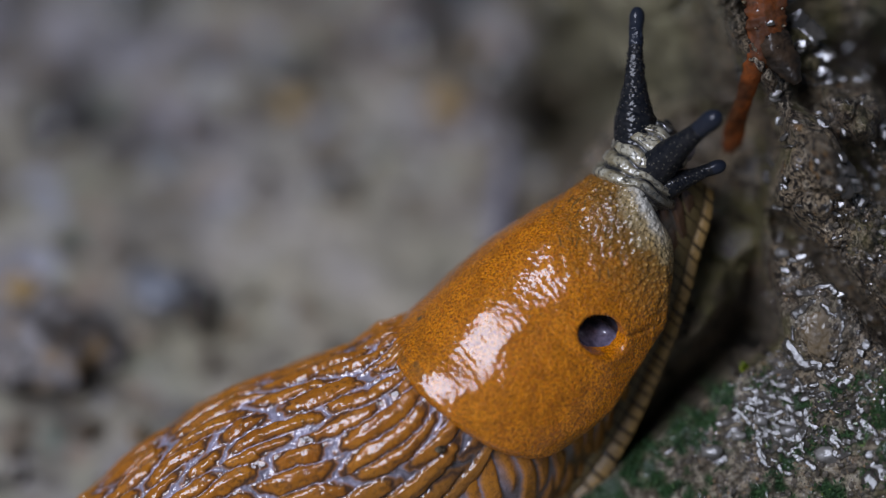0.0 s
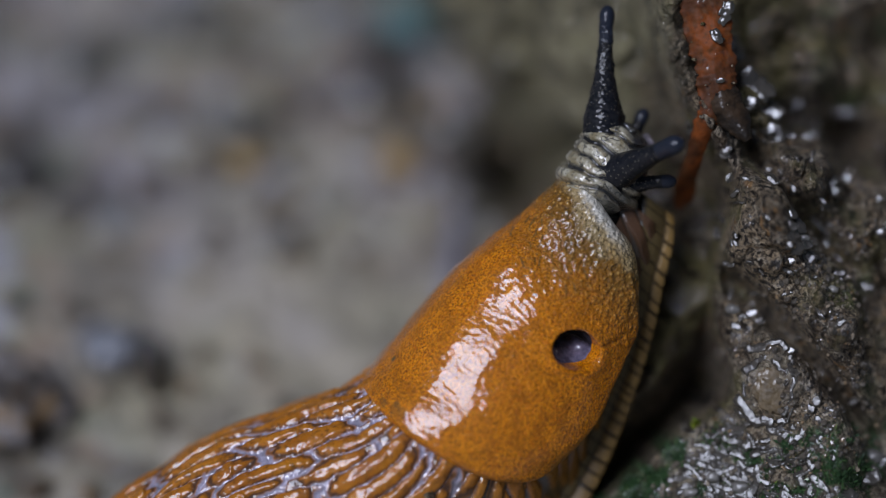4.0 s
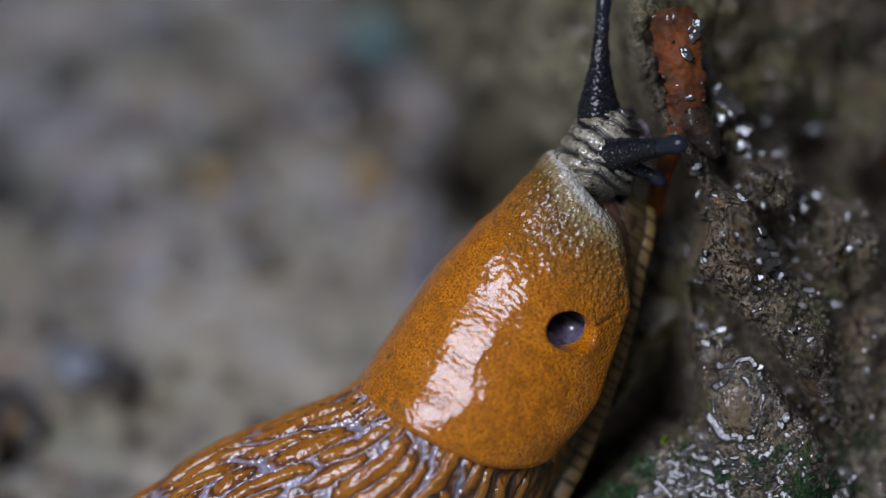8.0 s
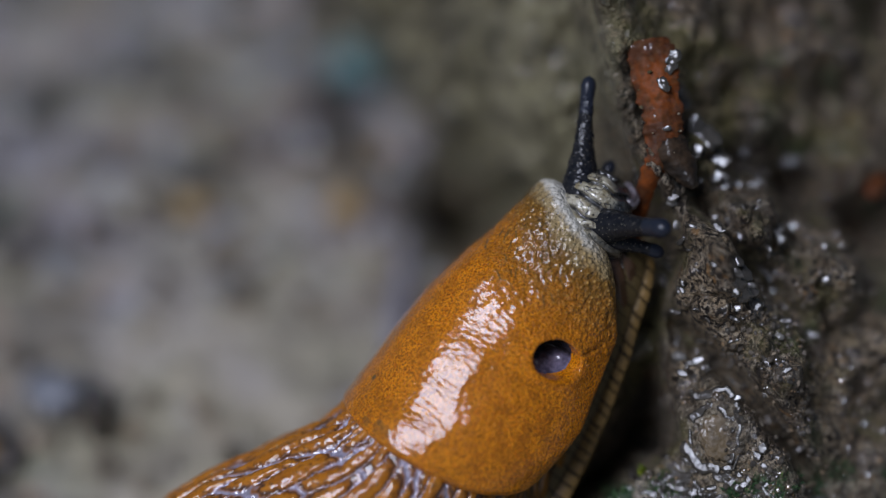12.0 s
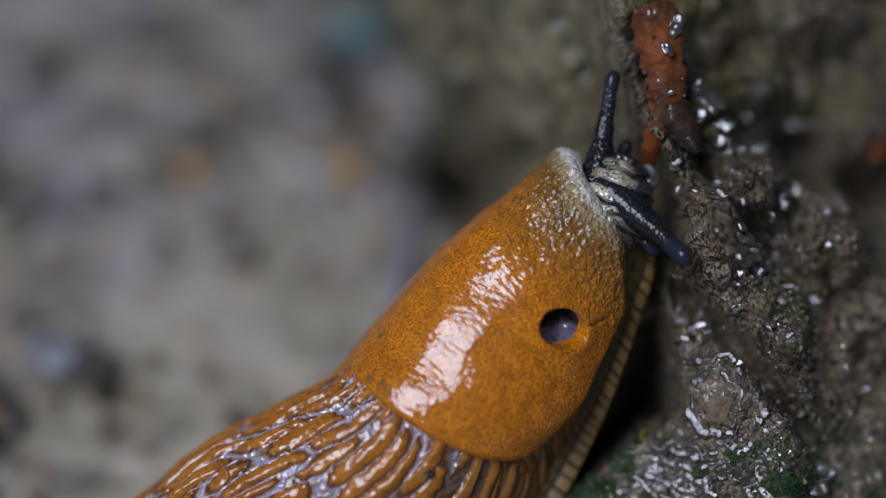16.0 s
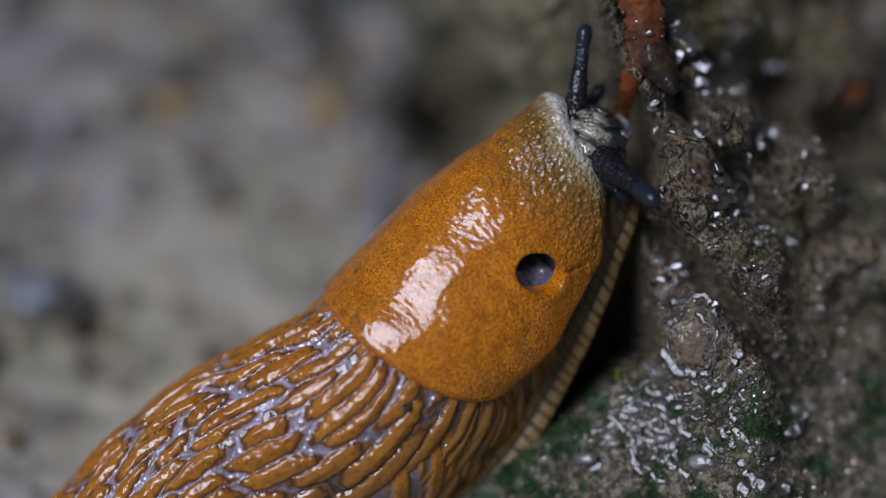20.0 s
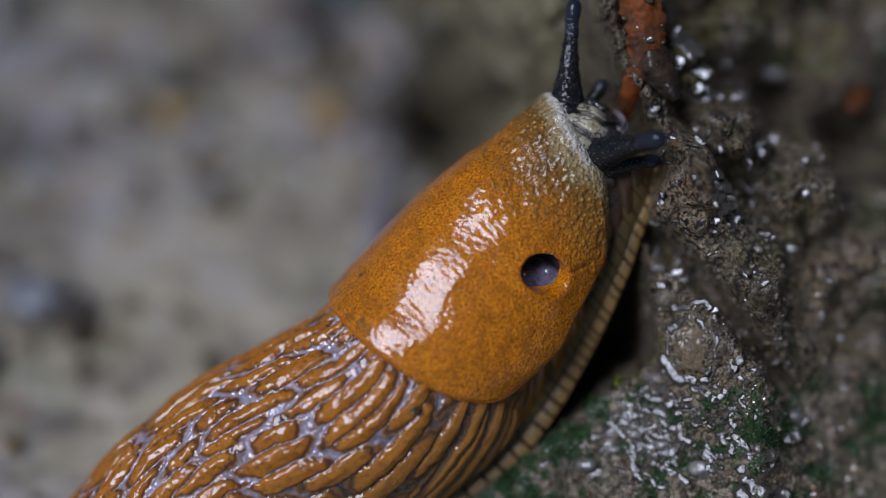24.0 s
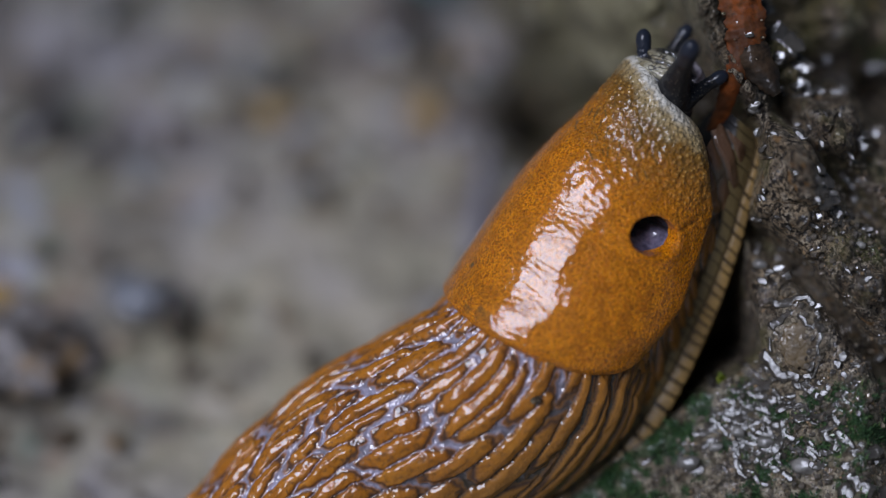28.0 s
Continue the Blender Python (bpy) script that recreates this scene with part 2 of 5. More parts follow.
def moss_skin():
    s = Surface("moss_leaf", 0.45, 0.4, 0.2)
    s.colour(s.ramp(s.island(), (0.0, (0.014, 0.045, 0.014)), (0.6, (0.040, 0.095, 0.032)), (0.95, (0.09, 0.16, 0.05)), (1.0, (0.18, 0.25, 0.05))))
    return s.material


def leaf_skin():
    s = Surface("rotting_leaf", 0.6, 0.12, 0.06)
    s.shader.inputs["Specular IOR Level"].default_value = 0.2
    c = s.mix(s.ramp(s.noise(3.2, 4), (0.40, 0.0), (0.58, 1.0)), (0.22, 0.056, 0.011), (0.075, 0.026, 0.010))
    c = s.mix(s.ramp(s.noise(0.9, 4), (0.48, 0.0), (0.66, 0.8)), c, (0.11, 0.045, 0.016))
    c = s.mix(s.ramp(s.noise(0.5, 4), (0.54, 0.0), (0.72, 0.5)), c, (0.022, 0.012, 0.006))
    s.colour(c)
    s.link(s.ramp(s.noise(1.3, 2), (0.60, 0.0), (0.65, 0.9)), s.shader.inputs["Coat Weight"])
    s.bump(s.noise(1.1, 3, 0.5), 0.28, 0.6)
    s.wet(s.noise(0.8, 3), 0.25, 0.8)
    return s.material


def film_skin():
    s = Surface("standing_water", 0.2, 0.9, 0.04)
    s.shader.inputs["Coat IOR"].default_value = 1.62
    s.colour(s.mix(s.noise(1.5, 3), (0.04, 0.036, 0.03), (0.09, 0.08, 0.068)))
    s.shader.inputs["Specular IOR Level"].default_value = 0.25
    s.bump(s.noise(0.9, 2), 0.08, 0.6)
    s.wet(s.math("ADD", s.noise(1.1, 2), s.math("MULTIPLY", s.noise(0.4, 3), 0.4)), 0.22, 0.95)
    return s.material


FILM = film_skin()


def drop_skin():
    s = Surface("water_drop", 0.15, 1.0, 0.05)
    s.shader.inputs["Coat IOR"].default_value = 1.65
    s.colour(s.mix(s.noise(1.2, 2), (0.035, 0.030, 0.024), (0.075, 0.066, 0.052)))
    s.wet(s.noise(0.7, 2), 0.06, 0.9)
    return s.material


DROP = drop_skin()
MANTLE, BACK, FOOT, HEAD = mantle_skin(), back_skin(), foot_skin(), head_skin()
TENTACLE, EYE_TIP = tentacle_skin("tentacle_skin"), tentacle_skin("tentacle_tip", True)
SMOOTH_TENTACLE = tentacle_skin("smooth_tentacle_skin", False, 0.07)
ROCK, MUD, GRAIN, MOSS, LEAF = rock_skin(), mud_skin(), grain_skin(), moss_skin(), leaf_skin()
GRAVEL = grain_skin("mud_gravel", 0.15)


def clod_skin():
    s = Surface("earth_clod", 0.5, 0.3, 0.2)
    c = s.mix(s.ramp(s.noise(2.6, 4), (0.42, 0.0), (0.58, 1.0)), (0.055, 0.042, 0.030), (0.34, 0.31, 0.30))
    c = s.mix(s.ramp(s.noise(3.4, 2), (0.56, 0.0), (0.66, 0.9)), c, (0.26, 0.15, 0.04))
    s.colour(c)
    s.bump(s.noise(0.9, 5), 0.5, 0.8)
    return s.material


CLOD = clod_skin()
PEBBLE = stone_skin("wet_pebble", (0.13, 0.12, 0.105), (0.24, 0.225, 0.20))
PORE = Surface("pore_lining", 0.25, 0.9, 0.06)
PORE.colour(PORE.mix(PORE.attribute("fold"), (0.025, 0.018, 0.018), PORE.mix(PORE.ramp(PORE.noise(0.8, 3), (0.35, 0.0), (0.65, 1.0)), (0.10, 0.085, 0.13), (0.24, 0.21, 0.30))))
PORE = PORE.bump(PORE.noise(0.9, 2), 0.09, 0.6).material


# ---- mesh helpers ----
def perlin(x, y, z=0.0, seed=0):
    """Smooth gradient-like noise in about -1..1 on arrays."""
    x, y = np.asarray(x, float), np.asarray(y, float)
    z = np.zeros_like(x) + z
    xi, yi, zi = np.floor(x).astype(np.int64), np.floor(y).astype(np.int64), np.floor(z).astype(np.int64)
    fx, fy, fz = x - xi, y - yi, z - zi
    total = np.zeros_like(x)
    for dx in (0, 1):
        for dy in (0, 1):
            for dz in (0, 1):
                h = (xi + dx) * 374761393 + (yi + dy) * 668265263 + (zi + dz) * 2147483647 + seed * 1274126177
                h = (h ^ (h >> 13)) * 1274126177
                h = h ^ (h >> 16)
                gx, gy, gz = ((h & 255) / 127.5 - 1), (((h >> 8) & 255) / 127.5 - 1), (((h >> 16) & 255) / 127.5 - 1)
                u, v, t = np.abs(fx - dx), np.abs(fy - dy), np.abs(fz - dz)
                k = (1 - u * u * u * (u * (u * 6 - 15) + 10)) * (1 - v * v * v * (v * (v * 6 - 15) + 10)) * (1 - t * t * t * (t * (t * 6 - 15) + 10))
                total += k * (gx * (fx - dx) + gy * (fy - dy) + gz * (fz - dz))
    return total * 1.3


def step(a, b, x):
    t = np.clip((np.asarray(x, float) - a) / (b - a), 0, 1)
    return t * t * (3 - 2 * t)


def glide(x, xs, ys):
    """Smooth curve through the given stations."""
    xs, ys, x = np.array(xs, float), np.array(ys, float), np.asarray(x, float)
    slope = np.diff(ys) / np.diff(xs)
    m = np.zeros_like(ys)
    m[1:-1], m[0], m[-1] = (slope[1:] + slope[:-1]) / 2, slope[0], slope[-1]
    i = np.clip(np.searchsorted(xs, x) - 1, 0, len(xs) - 2)
    h = xs[i + 1] - xs[i]
    t = (x - xs[i]) / h
    return (ys[i] * (2 * t**3 - 3 * t * t + 1) + m[i] * h * (t**3 - 2 * t * t + t)
            + ys[i + 1] * (3 * t * t - 2 * t**3) + m[i + 1] * h * (t**3 - t * t))


def grid_faces(n, m, wrap=False):
    i, j = np.meshgrid(np.arange(n - 1), np.arange(m if wrap else m - 1), indexing="ij")
    k = (j + 1) % m
    return np.stack([i * m + j, (i + 1) * m + j, (i + 1) * m + k, i * m + k], -1).reshape(-1, 4)


def mesh_of(name, points, faces, material, masks=None, smooth=True):
    me = bpy.data.meshes.new(name)
    points = np.asarray(points, float).reshape(-1, 3)
    me.from_pydata(points.tolist(), [], faces.tolist() if hasattr(faces, "tolist") else faces)
    for key, values in (masks or {}).items():
        at = me.attributes.new(key, "FLOAT", "POINT")
        at.data.foreach_set("value", np.asarray(values, np.float32).ravel())
    me.materials.append(material)
    me.polygons.foreach_set("use_smooth", [smooth] * len(me.polygons))
    me.update()
    return me


def piece(name, points, faces, material, origin, parent, masks=None, label="", smooth=True):
    """A mesh part with its origin at a world point, under a thing that stands at its own rest place."""
    origin = np.asarray(origin, float)
    ob = new(name, mesh_of(name, np.asarray(points).reshape(-1, 3) - origin, faces, material, masks, smooth))
    ob.parent = parent
    ob.location = origin - np.array(parent.location)
    return tagged(ob, label)


def thing(name, points, faces, material, origin, label, category, group="", kind="", masks=None, smooth=True):
    origin = np.asarray(origin, float)
    ob = new(name, mesh_of(name, np.asarray(points).reshape(-1, 3) - origin, faces, material, masks, smooth))
    ob.location = origin
    return tagged(ob, label, category, group, kind)


# ---- ground and rock ----
def outcrop(p, q):
    """How far the rock stands out at a place on the slope, in millimetres, with its moss."""
    foot_line = np.interp(q, [-40, 8, 15, 17.5, 20.5, 23, 30, 60], [-10, 14, 10.4, 6, 2.0, -2.0, -6.5, -30])
    flank = -40 + 0.9 * (p - foot_line)
    flank = np.where(p < foot_line, -40 + 30.0 * (p - foot_line), np.minimum(flank, -22))
    edge = glide(q, [-40, -11, -5, 0, 8, 12, 17, 30, 60], [21, 20.3, 19.2, 19.2, 20.6, 18.6, 15.6, 12.5, 9.0])
    ridge = np.maximum(edge + 1.5, 18 + (15 - q) * 0.6)
    ridge = np.minimum(ridge, 29.5)
    beyond = np.maximum(0, p - ridge)
    wall = np.where(p > ridge, 1.5 - 1.25 * np.minimum(beyond, 8) - 0.55 * np.maximum(0, beyond - 8), 1.5 - 0.45 * (ridge - p))
    wall = wall + 2.6 * step(12, 6, q)
    terrace = -19 + 7.5 * step(-4, 1, q) - 1.4 * (edge - p) + (1.2 + 1.6 * step(10, 16, q)) * perlin(p / 3.5, q / 3.5, 0.4, 13)
    terrace = terrace - 6 * np.maximum(0, edge - p - 4.5 - 5 * step(11, 17, q))
    flank = np.maximum(flank, np.minimum(terrace, -5))
    rock = flank + (wall - flank) * step(-1.2, 0.8, p - edge)
    # mossy ledge below the ridge
    ledge_w = -1.6 + (-11 - q) * 0.20 + 0.22 * (p - 20) - 1.1 * np.maximum(0, p - 30)
    rim = 20.3 + (q + 11.1) * 1.30
    ledge = step(-1.0, 1.2, p - np.minimum(rim, 20.6)) * step(-5.5, -10.5, q - 0.25 * np.maximum(0, 24 - p))
    rock = rock + (np.maximum(rock, ledge_w) - rock) * ledge
    rock = rock + 2.8 * np.exp(-(((p - 27.0) / 4.5) ** 2 + ((q - 9.0) / 4.0) ** 2)) + 2.0 * np.exp(-(((p - 35) / 4) ** 2 + ((q - 5) / 5) ** 2))
    gash = (q - 15.8) + 0.525 * (p - 25)
    far = step(27, 32, p)
    rock = rock - (6.0 + 3.0 * far) * np.exp(-((gash - 0.8 - far) / (1.6 + 0.9 * far)) ** 2) * step(24, 27, p) - 1.2 * step(1, 4, gash) * step(24, 28, p)
    # boulder with the wet ring
    r = np.hypot((p - 23.4) / 3.4, (q + 9.2) / 4.2)
    around = np.exp(-(r / 1.45) ** 6)
    rock = rock + 1.2 * np.clip(1 - r * r, 0, 1) ** 0.7 + around * (0.14 * (p - 23.4) - 0.08 * (q + 9.2))
    # slanting shadowed cleft between boulder and ridge
    along_cl = np.clip(p - 19.5, -2, 14)
    cl = (q - 0.1) + 0.68 * along_cl + 0.03 * along_cl**2
    rock = rock - 8.0 * np.exp(-(cl / 1.5) ** 2) * step(18.5, 20.5, p) * step(35, 31, p)
    # furrow along the upper side of the ridge
    furrow = (q - 11.4) + 1.22 * (p - 22.8) + 0.8 * perlin(p / 3, q / 3, 0.2, 14)
    rock = rock - 5.0 * np.exp(-(furrow / 1.6) ** 2) * step(20.5, 23, p) * step(35, 31, p)
    # bed below the slug and the dark cleft beside it
    e1 = (p - 16) * 0.787 - (q - 8.4) * 0.617
    along = (p - 16) * 0.617 + (q - 8.4) * 0.787
    bed = -13.0 + 0.70 * np.minimum(e1, 8.0)
    bed = bed - 3.2 * np.maximum(0, e1 - 9.5)
    bed = np.where(e1 < -9, bed + 14.0 * (e1 + 9), bed)
    bed = bed - 6.0 * np.maximum(0, along - 1.0)
    rough_k = 1 - 0.85 * step(9.5, 8, e1) * step(-13, -10, e1) * step(2, -2, along)
    low = bed
    w = np.where(low > rock, low, rock)
    crack = np.clip(1 - np.abs(perlin(p / 4.5 + 0.3 * perlin(p / 1.5, q / 1.5, 0.2, 12), q / 4.5, 0.7, 11)) / 0.15, 0, 1) ** 2
    w = w - 1.3 * crack * (1 - 0.7 * ledge)
    even = w
    # lumps and grit
    low_n = (1 - 0.55 * ledge) * ((3.2 + 4.0 * step(2, 8, p - ridge)) * perlin(p / 7, q / 7, 0.3, 1) + 2.2 * perlin(p / 3, q / 3, w / 9, 2))
    n = low_n + 0.9 * (1 - 0.35 * ledge) * perlin(p / 1.7, q / 1.7, w / 5, 3)
    calm = (1 - 0.55 * ledge) * (1 - 0.6 * around)
    n = n * (1 - 0.75 * around)
    n = n + (0.55 * np.abs(perlin(p / 0.8, q / 0.8, w / 3, 4)) + 0.24 * perlin(p / 0.38, q / 0.38, 0.5, 5)) * calm
    w = w + n * rough_k
    moss = step(-0.12, 0.22, 0.6 * perlin(p / 3.2, q / 3.2, 7.7, 6) + 0.55 * perlin(p / 1.2, q / 1.2, 2.7, 9)) * step(-12.5, -15.5, q) * ledge
    moss = np.maximum(moss, 0.5 * step(0.1, 0.5, perlin(p / 4, q / 4, 3.1, 8)) * step(26, 34, p))
    even = even + low_n * rough_k
    gravelly = np.maximum(ledge * step(-12, -15, q), np.clip(1.25 - r, 0, 1)) * (1 - 0.6 * moss)
    return w, moss, gravelly, even


def rest_on_ground(q):
    return -(32 + 766 * q / 1000) / 0.643


def build_rock():
    p = np.concatenate([np.arange(-24, 8, 0.4), np.arange(8, 42, 0.16), np.arange(42, 66, 0.8)])
    q = np.concatenate([np.arange(-62, -27, 0.8), np.arange(-27, 24, 0.16), np.arange(24, 58, 0.5)])
    pp, qq = np.meshgrid(p, q, indexing="ij")
    w, moss, gravelly, even = outcrop(pp, qq)
    fall = np.maximum.reduce([step(46, 64, pp), step(36, 56, qq), step(-34, -58, qq), step(-16, -24, pp)])
    w = w + (np.minimum(rest_on_ground(qq) - 6, w) - w) * fall
    pts = place(pp, qq, w)
    pts[..., 2] = np.maximum(pts[..., 2], -0.045)
    ob = thing("rock_outcrop", pts, grid_faces(len(p), len(q)), ROCK, (0.03, 0.01, 0), "rough wet brown rock bank with mossy ledge",
               "rock", masks={"moss": moss, "gravelly": gravelly, "olive_tone": 0.85 * step(17, 11, pp + 3 * perlin(pp / 6, qq / 6, 0.3, 171)) * step(8, 14, qq)})
    return ob


# wavy threads of water round the embedded stone and on the ridge: half width, then points across and up
RING_WATER = [(0.30, [(21.9, -6.7), (23.2, -6.6), (24.5, -6.2), (25.0, -6.7)]), (0.24, [(25.5, -7.5), (25.7, -8.2), (25.6, -9.1), (25.4, -10.3), (25.3, -11.3), (24.7, -12.6)]),
              (0.30, [(21.5, -8.8), (22.4, -8.0), (23.3, -7.6)]), (0.22, [(24.0, -7.9), (24.4, -8.7), (25.0, -8.9), (25.6, -8.2)]), (0.40, [(21.1, -11.6), (21.7, -12.5), (22.4, -13.4), (23.7, -13.3)]),
              (0.30, [(18.8, -14.7), (20.1, -14.1), (21.2, -14.2), (21.8, -13.6)]), (0.18, [(25.6, -11.9), (25.1, -13.2)]), (0.20, [(21.4, -9.8), (21.5, -10.9)])]
RIDGE_WATER = [(0.35, [(24.9, 4.5), (25.5, 4.1)]), (0.45, [(24.6, 3.6), (25.7, 3.3), (26.1, 2.4), (26.9, 2.6)]), (0.4, [(27.0, 1.7), (27.5, 1.4)]), (0.3, [(24.9, 0.5), (25.4, 0.2)]),
               (0.35, [(19.6, 4.1), (19.6, 3.6)]), (0.3, [(20.7, -4.7), (21.0, -4.8)]), (0.3, [(22.7, -4.3), (23.1, -4.2)]), (0.35, [(27.6, -11.2), (27.8, -11.6)]), (0.35, [(31.7, -11.8), (32.1, -11.6)]),
               (0.4, [(22.6, 18.2), (23.6, 17.5)]), (0.35, [(24.6, 15.3), (25.2, 14.8)]), (0.3, [(17.0, 14.2), (17.2, 13.2)])]
LEDGE_WATER = [(0.3, [(20.3, -15.4), (21.1, -15.7), (22.2, -15.2)]), (0.25, [(23.0, -15.2), (23.5, -15.1)]), (0.3, [(22.2, -16.5), (22.8, -16.3)]), (0.3, [(21.1, -17.3), (21.4, -17.7)]),
               (0.4, [(21.8, -17.9), (22.6, -17.9), (23.0, -18.2), (22.5, -19.4), (21.8, -20.1)]), (0.4, [(19.8, -19.7), (20.7, -19.7), (21.6, -20.3), (22.2, -21.0)]), (0.35, [(20.3, -21.0), (20.9, -21.7)]),
               (0.25, [(24.9, -19.3), (25.3, -19.9), (25.2, -20.9)]), (0.3, [(23.5, -19.6), (23.9, -20.2)]), (0.25, [(26.9, -16.9), (27.2, -17.4)]), (0.5, [(32.5, -18.8), (33.4, -18.4)]),
               (0.45, [(34.1, -17.8), (34.6, -17.4)]), (0.5, [(29.4, -20.1), (30.6, -20.0)]), (0.6, [(28.5, -22.4), (29.6, -23.2)]), (0.55, [(31.1, -24.1), (32.0, -23.8)]), (0.5, [(27.7, -23.5), (28.3, -23.9)])]
# small films: across, up, half length, half width, turn
FILMS = [(17.5, -16.8, 1.0, 0.6, 10), (18.7, -15.8, 0.6, 0.4, 60), (22.4, 15.7, 0.6, 0.5, 0), (25.2, 13.3, 0.8, 0.45, -20), (19.9, 10.9, 0.5, 0.4, 30), (21.3, 21.8, 1.0, 0.6, -20),
         (24.2, -17.2, 0.7, 0.3, 20), (21.0, -18.5, 0.7, 0.35, -10), (16.2, -19.5, 0.8, 0.4, 30), (24.0, 8.6, 0.6, 0.4, -40), (30.5, 8.0, 0.9, 0.6, -50), (33.5, 16.0, 1.0, 0.6, -30)]
POOLS = [(20.6, -16.8, 4.2, 2.2, -8), (25.5, -16.2, 2.2, 1.4, 10), (18.8, -20.6, 3.0, 1.6, 10), (24.2, -19.6, 2.6, 1.4, -15), (26.6, 2.2, 2.6, 1.8, -40), (24.2, 15.6, 2.6, 1.6, -40)]


def film_sheet(a, b, long, wide, turn, pool):
    """A calm tilted sheet that the grit breaks through."""
    reach = 1.5 * long
    k = np.linspace(-reach, reach, max(24, int(2 * reach / (0.07 if long < 3 else 0.11))))
    x, y = np.meshgrid(k, k, indexing="ij")
    c, s = math.cos(radians(turn)), math.sin(radians(turn))
    u, v = (x * c + y * s) / long, (-x * s + y * c) / wide
    r = np.hypot(u, v) + 0.55 * perlin((a + x) / 0.8, (b + y) / 0.8, 0.3, 161) + 0.35 * perlin((a + x) / 0.3, (b + y) / 0.3, 0.3, 162)
    w = outcrop(a + x, b + y)[0]
    base = np.percentile((w - 0.273 * x + 0.164 * y)[r < 0.9], 42 if pool else 85)
    sheet = base + 0.273 * x - 0.164 * y
    if pool:
        sheet = np.minimum(sheet + 0.35 * perlin((a + x) / 1.1, (b + y) / 1.1, 0.7, 164) + 0.42 * perlin((a + x) / 0.45, (b + y) / 0.45, 0.7, 165), w + 0.3)
    else:
        sheet = np.clip(sheet, w + 0.10 - 0.45 * (perlin((a + x) / 0.38, (b + y) / 0.38, 0.3, 163) > -0.02), w + 1.5)
    return x + a, y + b, sheet - 1.4 * np.clip(r - 0.75, 0, 1), r


LEAN = np.array([0.273, -0.164])


def thread_sheet(wide, way):
    """A narrow bead of water along a line; each short length of it leans out a little."""
    way = np.array(way)
    low, high = way.min(0) - 2.2 * wide, way.max(0) + 2.2 * wide
    p, q = np.meshgrid(np.arange(low[0], high[0], 0.06), np.arange(low[1], high[1], 0.06), indexing="ij")
    pw, qw = p + 0.30 * perlin(p / 0.9, q / 0.9, 0.6, 166), q + 0.30 * perlin(p / 0.9, q / 0.9, 0.6, 167)
    stops = np.concatenate([np.linspace(m, n, max(3, int(np.hypot(*(n - m)) / 0.2))) for m, n in zip(way[:-1], way[1:])])
    d = np.hypot(pw[..., None] - stops[:, 0], qw[..., None] - stops[:, 1])
    r = d.min(-1) / wide
    share = np.exp(-(d**2 - (d.min(-1) ** 2)[..., None]) / 0.09)
    r = r + 0.40 * perlin(p / 0.7, q / 0.7, 0.3, 168) + 0.15 * perlin(p / 0.25, q / 0.25, 0.3, 169)
    k = np.linspace(-wide, wide, 5)
    ground = np.array([np.percentile(outcrop(m + k[:, None] + 0 * k, n + 0 * k[:, None] + k)[0], 85) for m, n in stops]) - stops @ LEAN
    window = np.exp(-(np.arange(-10, 11) / 5.5) ** 2)
    ground = np.convolve(np.pad(ground, 10, mode="edge"), window / window.sum(), "valid")
    sheet = (share * ground).sum(-1) / share.sum(-1) + 0.10 + p * LEAN[0] + q * LEAN[1]
    return p, q, sheet - 0.9 * np.clip(r - 0.7, 0, 1) ** 1.5, r


def build_water(owner):
    """Films and threads of water clinging to the rock."""
    films = list(FILMS)
    rng = np.random.default_rng(77)
    for k in range(50):
        b = rng.uniform(-22.5, -12.0)
        films.append((rng.uniform(19 + (b + 11) * 0.9, 31), b, rng.uniform(0.25, 0.7), rng.uniform(0.15, 0.4), rng.uniform(-60, 60)))
    for k in range(30):
        films.append((rng.uniform(20.5, 31), rng.uniform(-6, 19), rng.uniform(0.2, 0.55), rng.uniform(0.12, 0.3), rng.uniform(-70, 10)))
    sheets = [film_sheet(a, b, 1.2 * long, 1.3 * wide, turn, False) for a, b, long, wide, turn in films]
    sheets += [film_sheet(*pool, True) for pool in POOLS]
    threads = []
    for k in range(60):
        b = rng.uniform(-23.0, -14.0)
        a, way, reach = rng.uniform(18.5 + (b + 14) * 0.7, 28.5), rng.uniform(-1.1, 0.9), rng.uniform(0.3, 0.9)
        bend = rng.uniform(-0.4, 0.4)
        c, d = reach * math.cos(way), reach * math.sin(way)
        threads.append((rng.uniform(0.16, 0.36), [(a - c, b - d), (a - bend * d, b + bend * c), (a + c, b + d)]))
    for k in range(30):
        a, b = rng.uniform(19.5, 31), rng.uniform(-5, 17)
        c, d = rng.uniform(-0.4, 0.4, 2)
        threads.append((rng.uniform(0.14, 0.28), [(a - c, b - d), (a + c, b + d)]))
    sheets += [thread_sheet(wide, way) for wide, way in threads]
    sheets += [thread_sheet(wide, way) for wide, way in RING_WATER + RIDGE_WATER + LEDGE_WATER]
    verts, faces, count = [], [], 0
    for p, q, w, r in sheets:
        f = grid_faces(*p.shape)
        f = f[(r < 1.35).ravel()[f].all(1)]
        verts.append(place(p, q, w).reshape(-1, 3))
        faces.append(f + count)
        count += p.size
    pts, fs = np.concatenate(verts), np.concatenate(faces)
    used = np.unique(fs)
    back_to = np.full(len(pts), -1)
    back_to[used] = np.arange(len(used))
    ob = new("water_film", mesh_of("water_film", pts[used] - np.array(owner.location), back_to[fs], FILM))
    ob.parent = owner
    tagged(ob, "thin shining water standing between the grit")


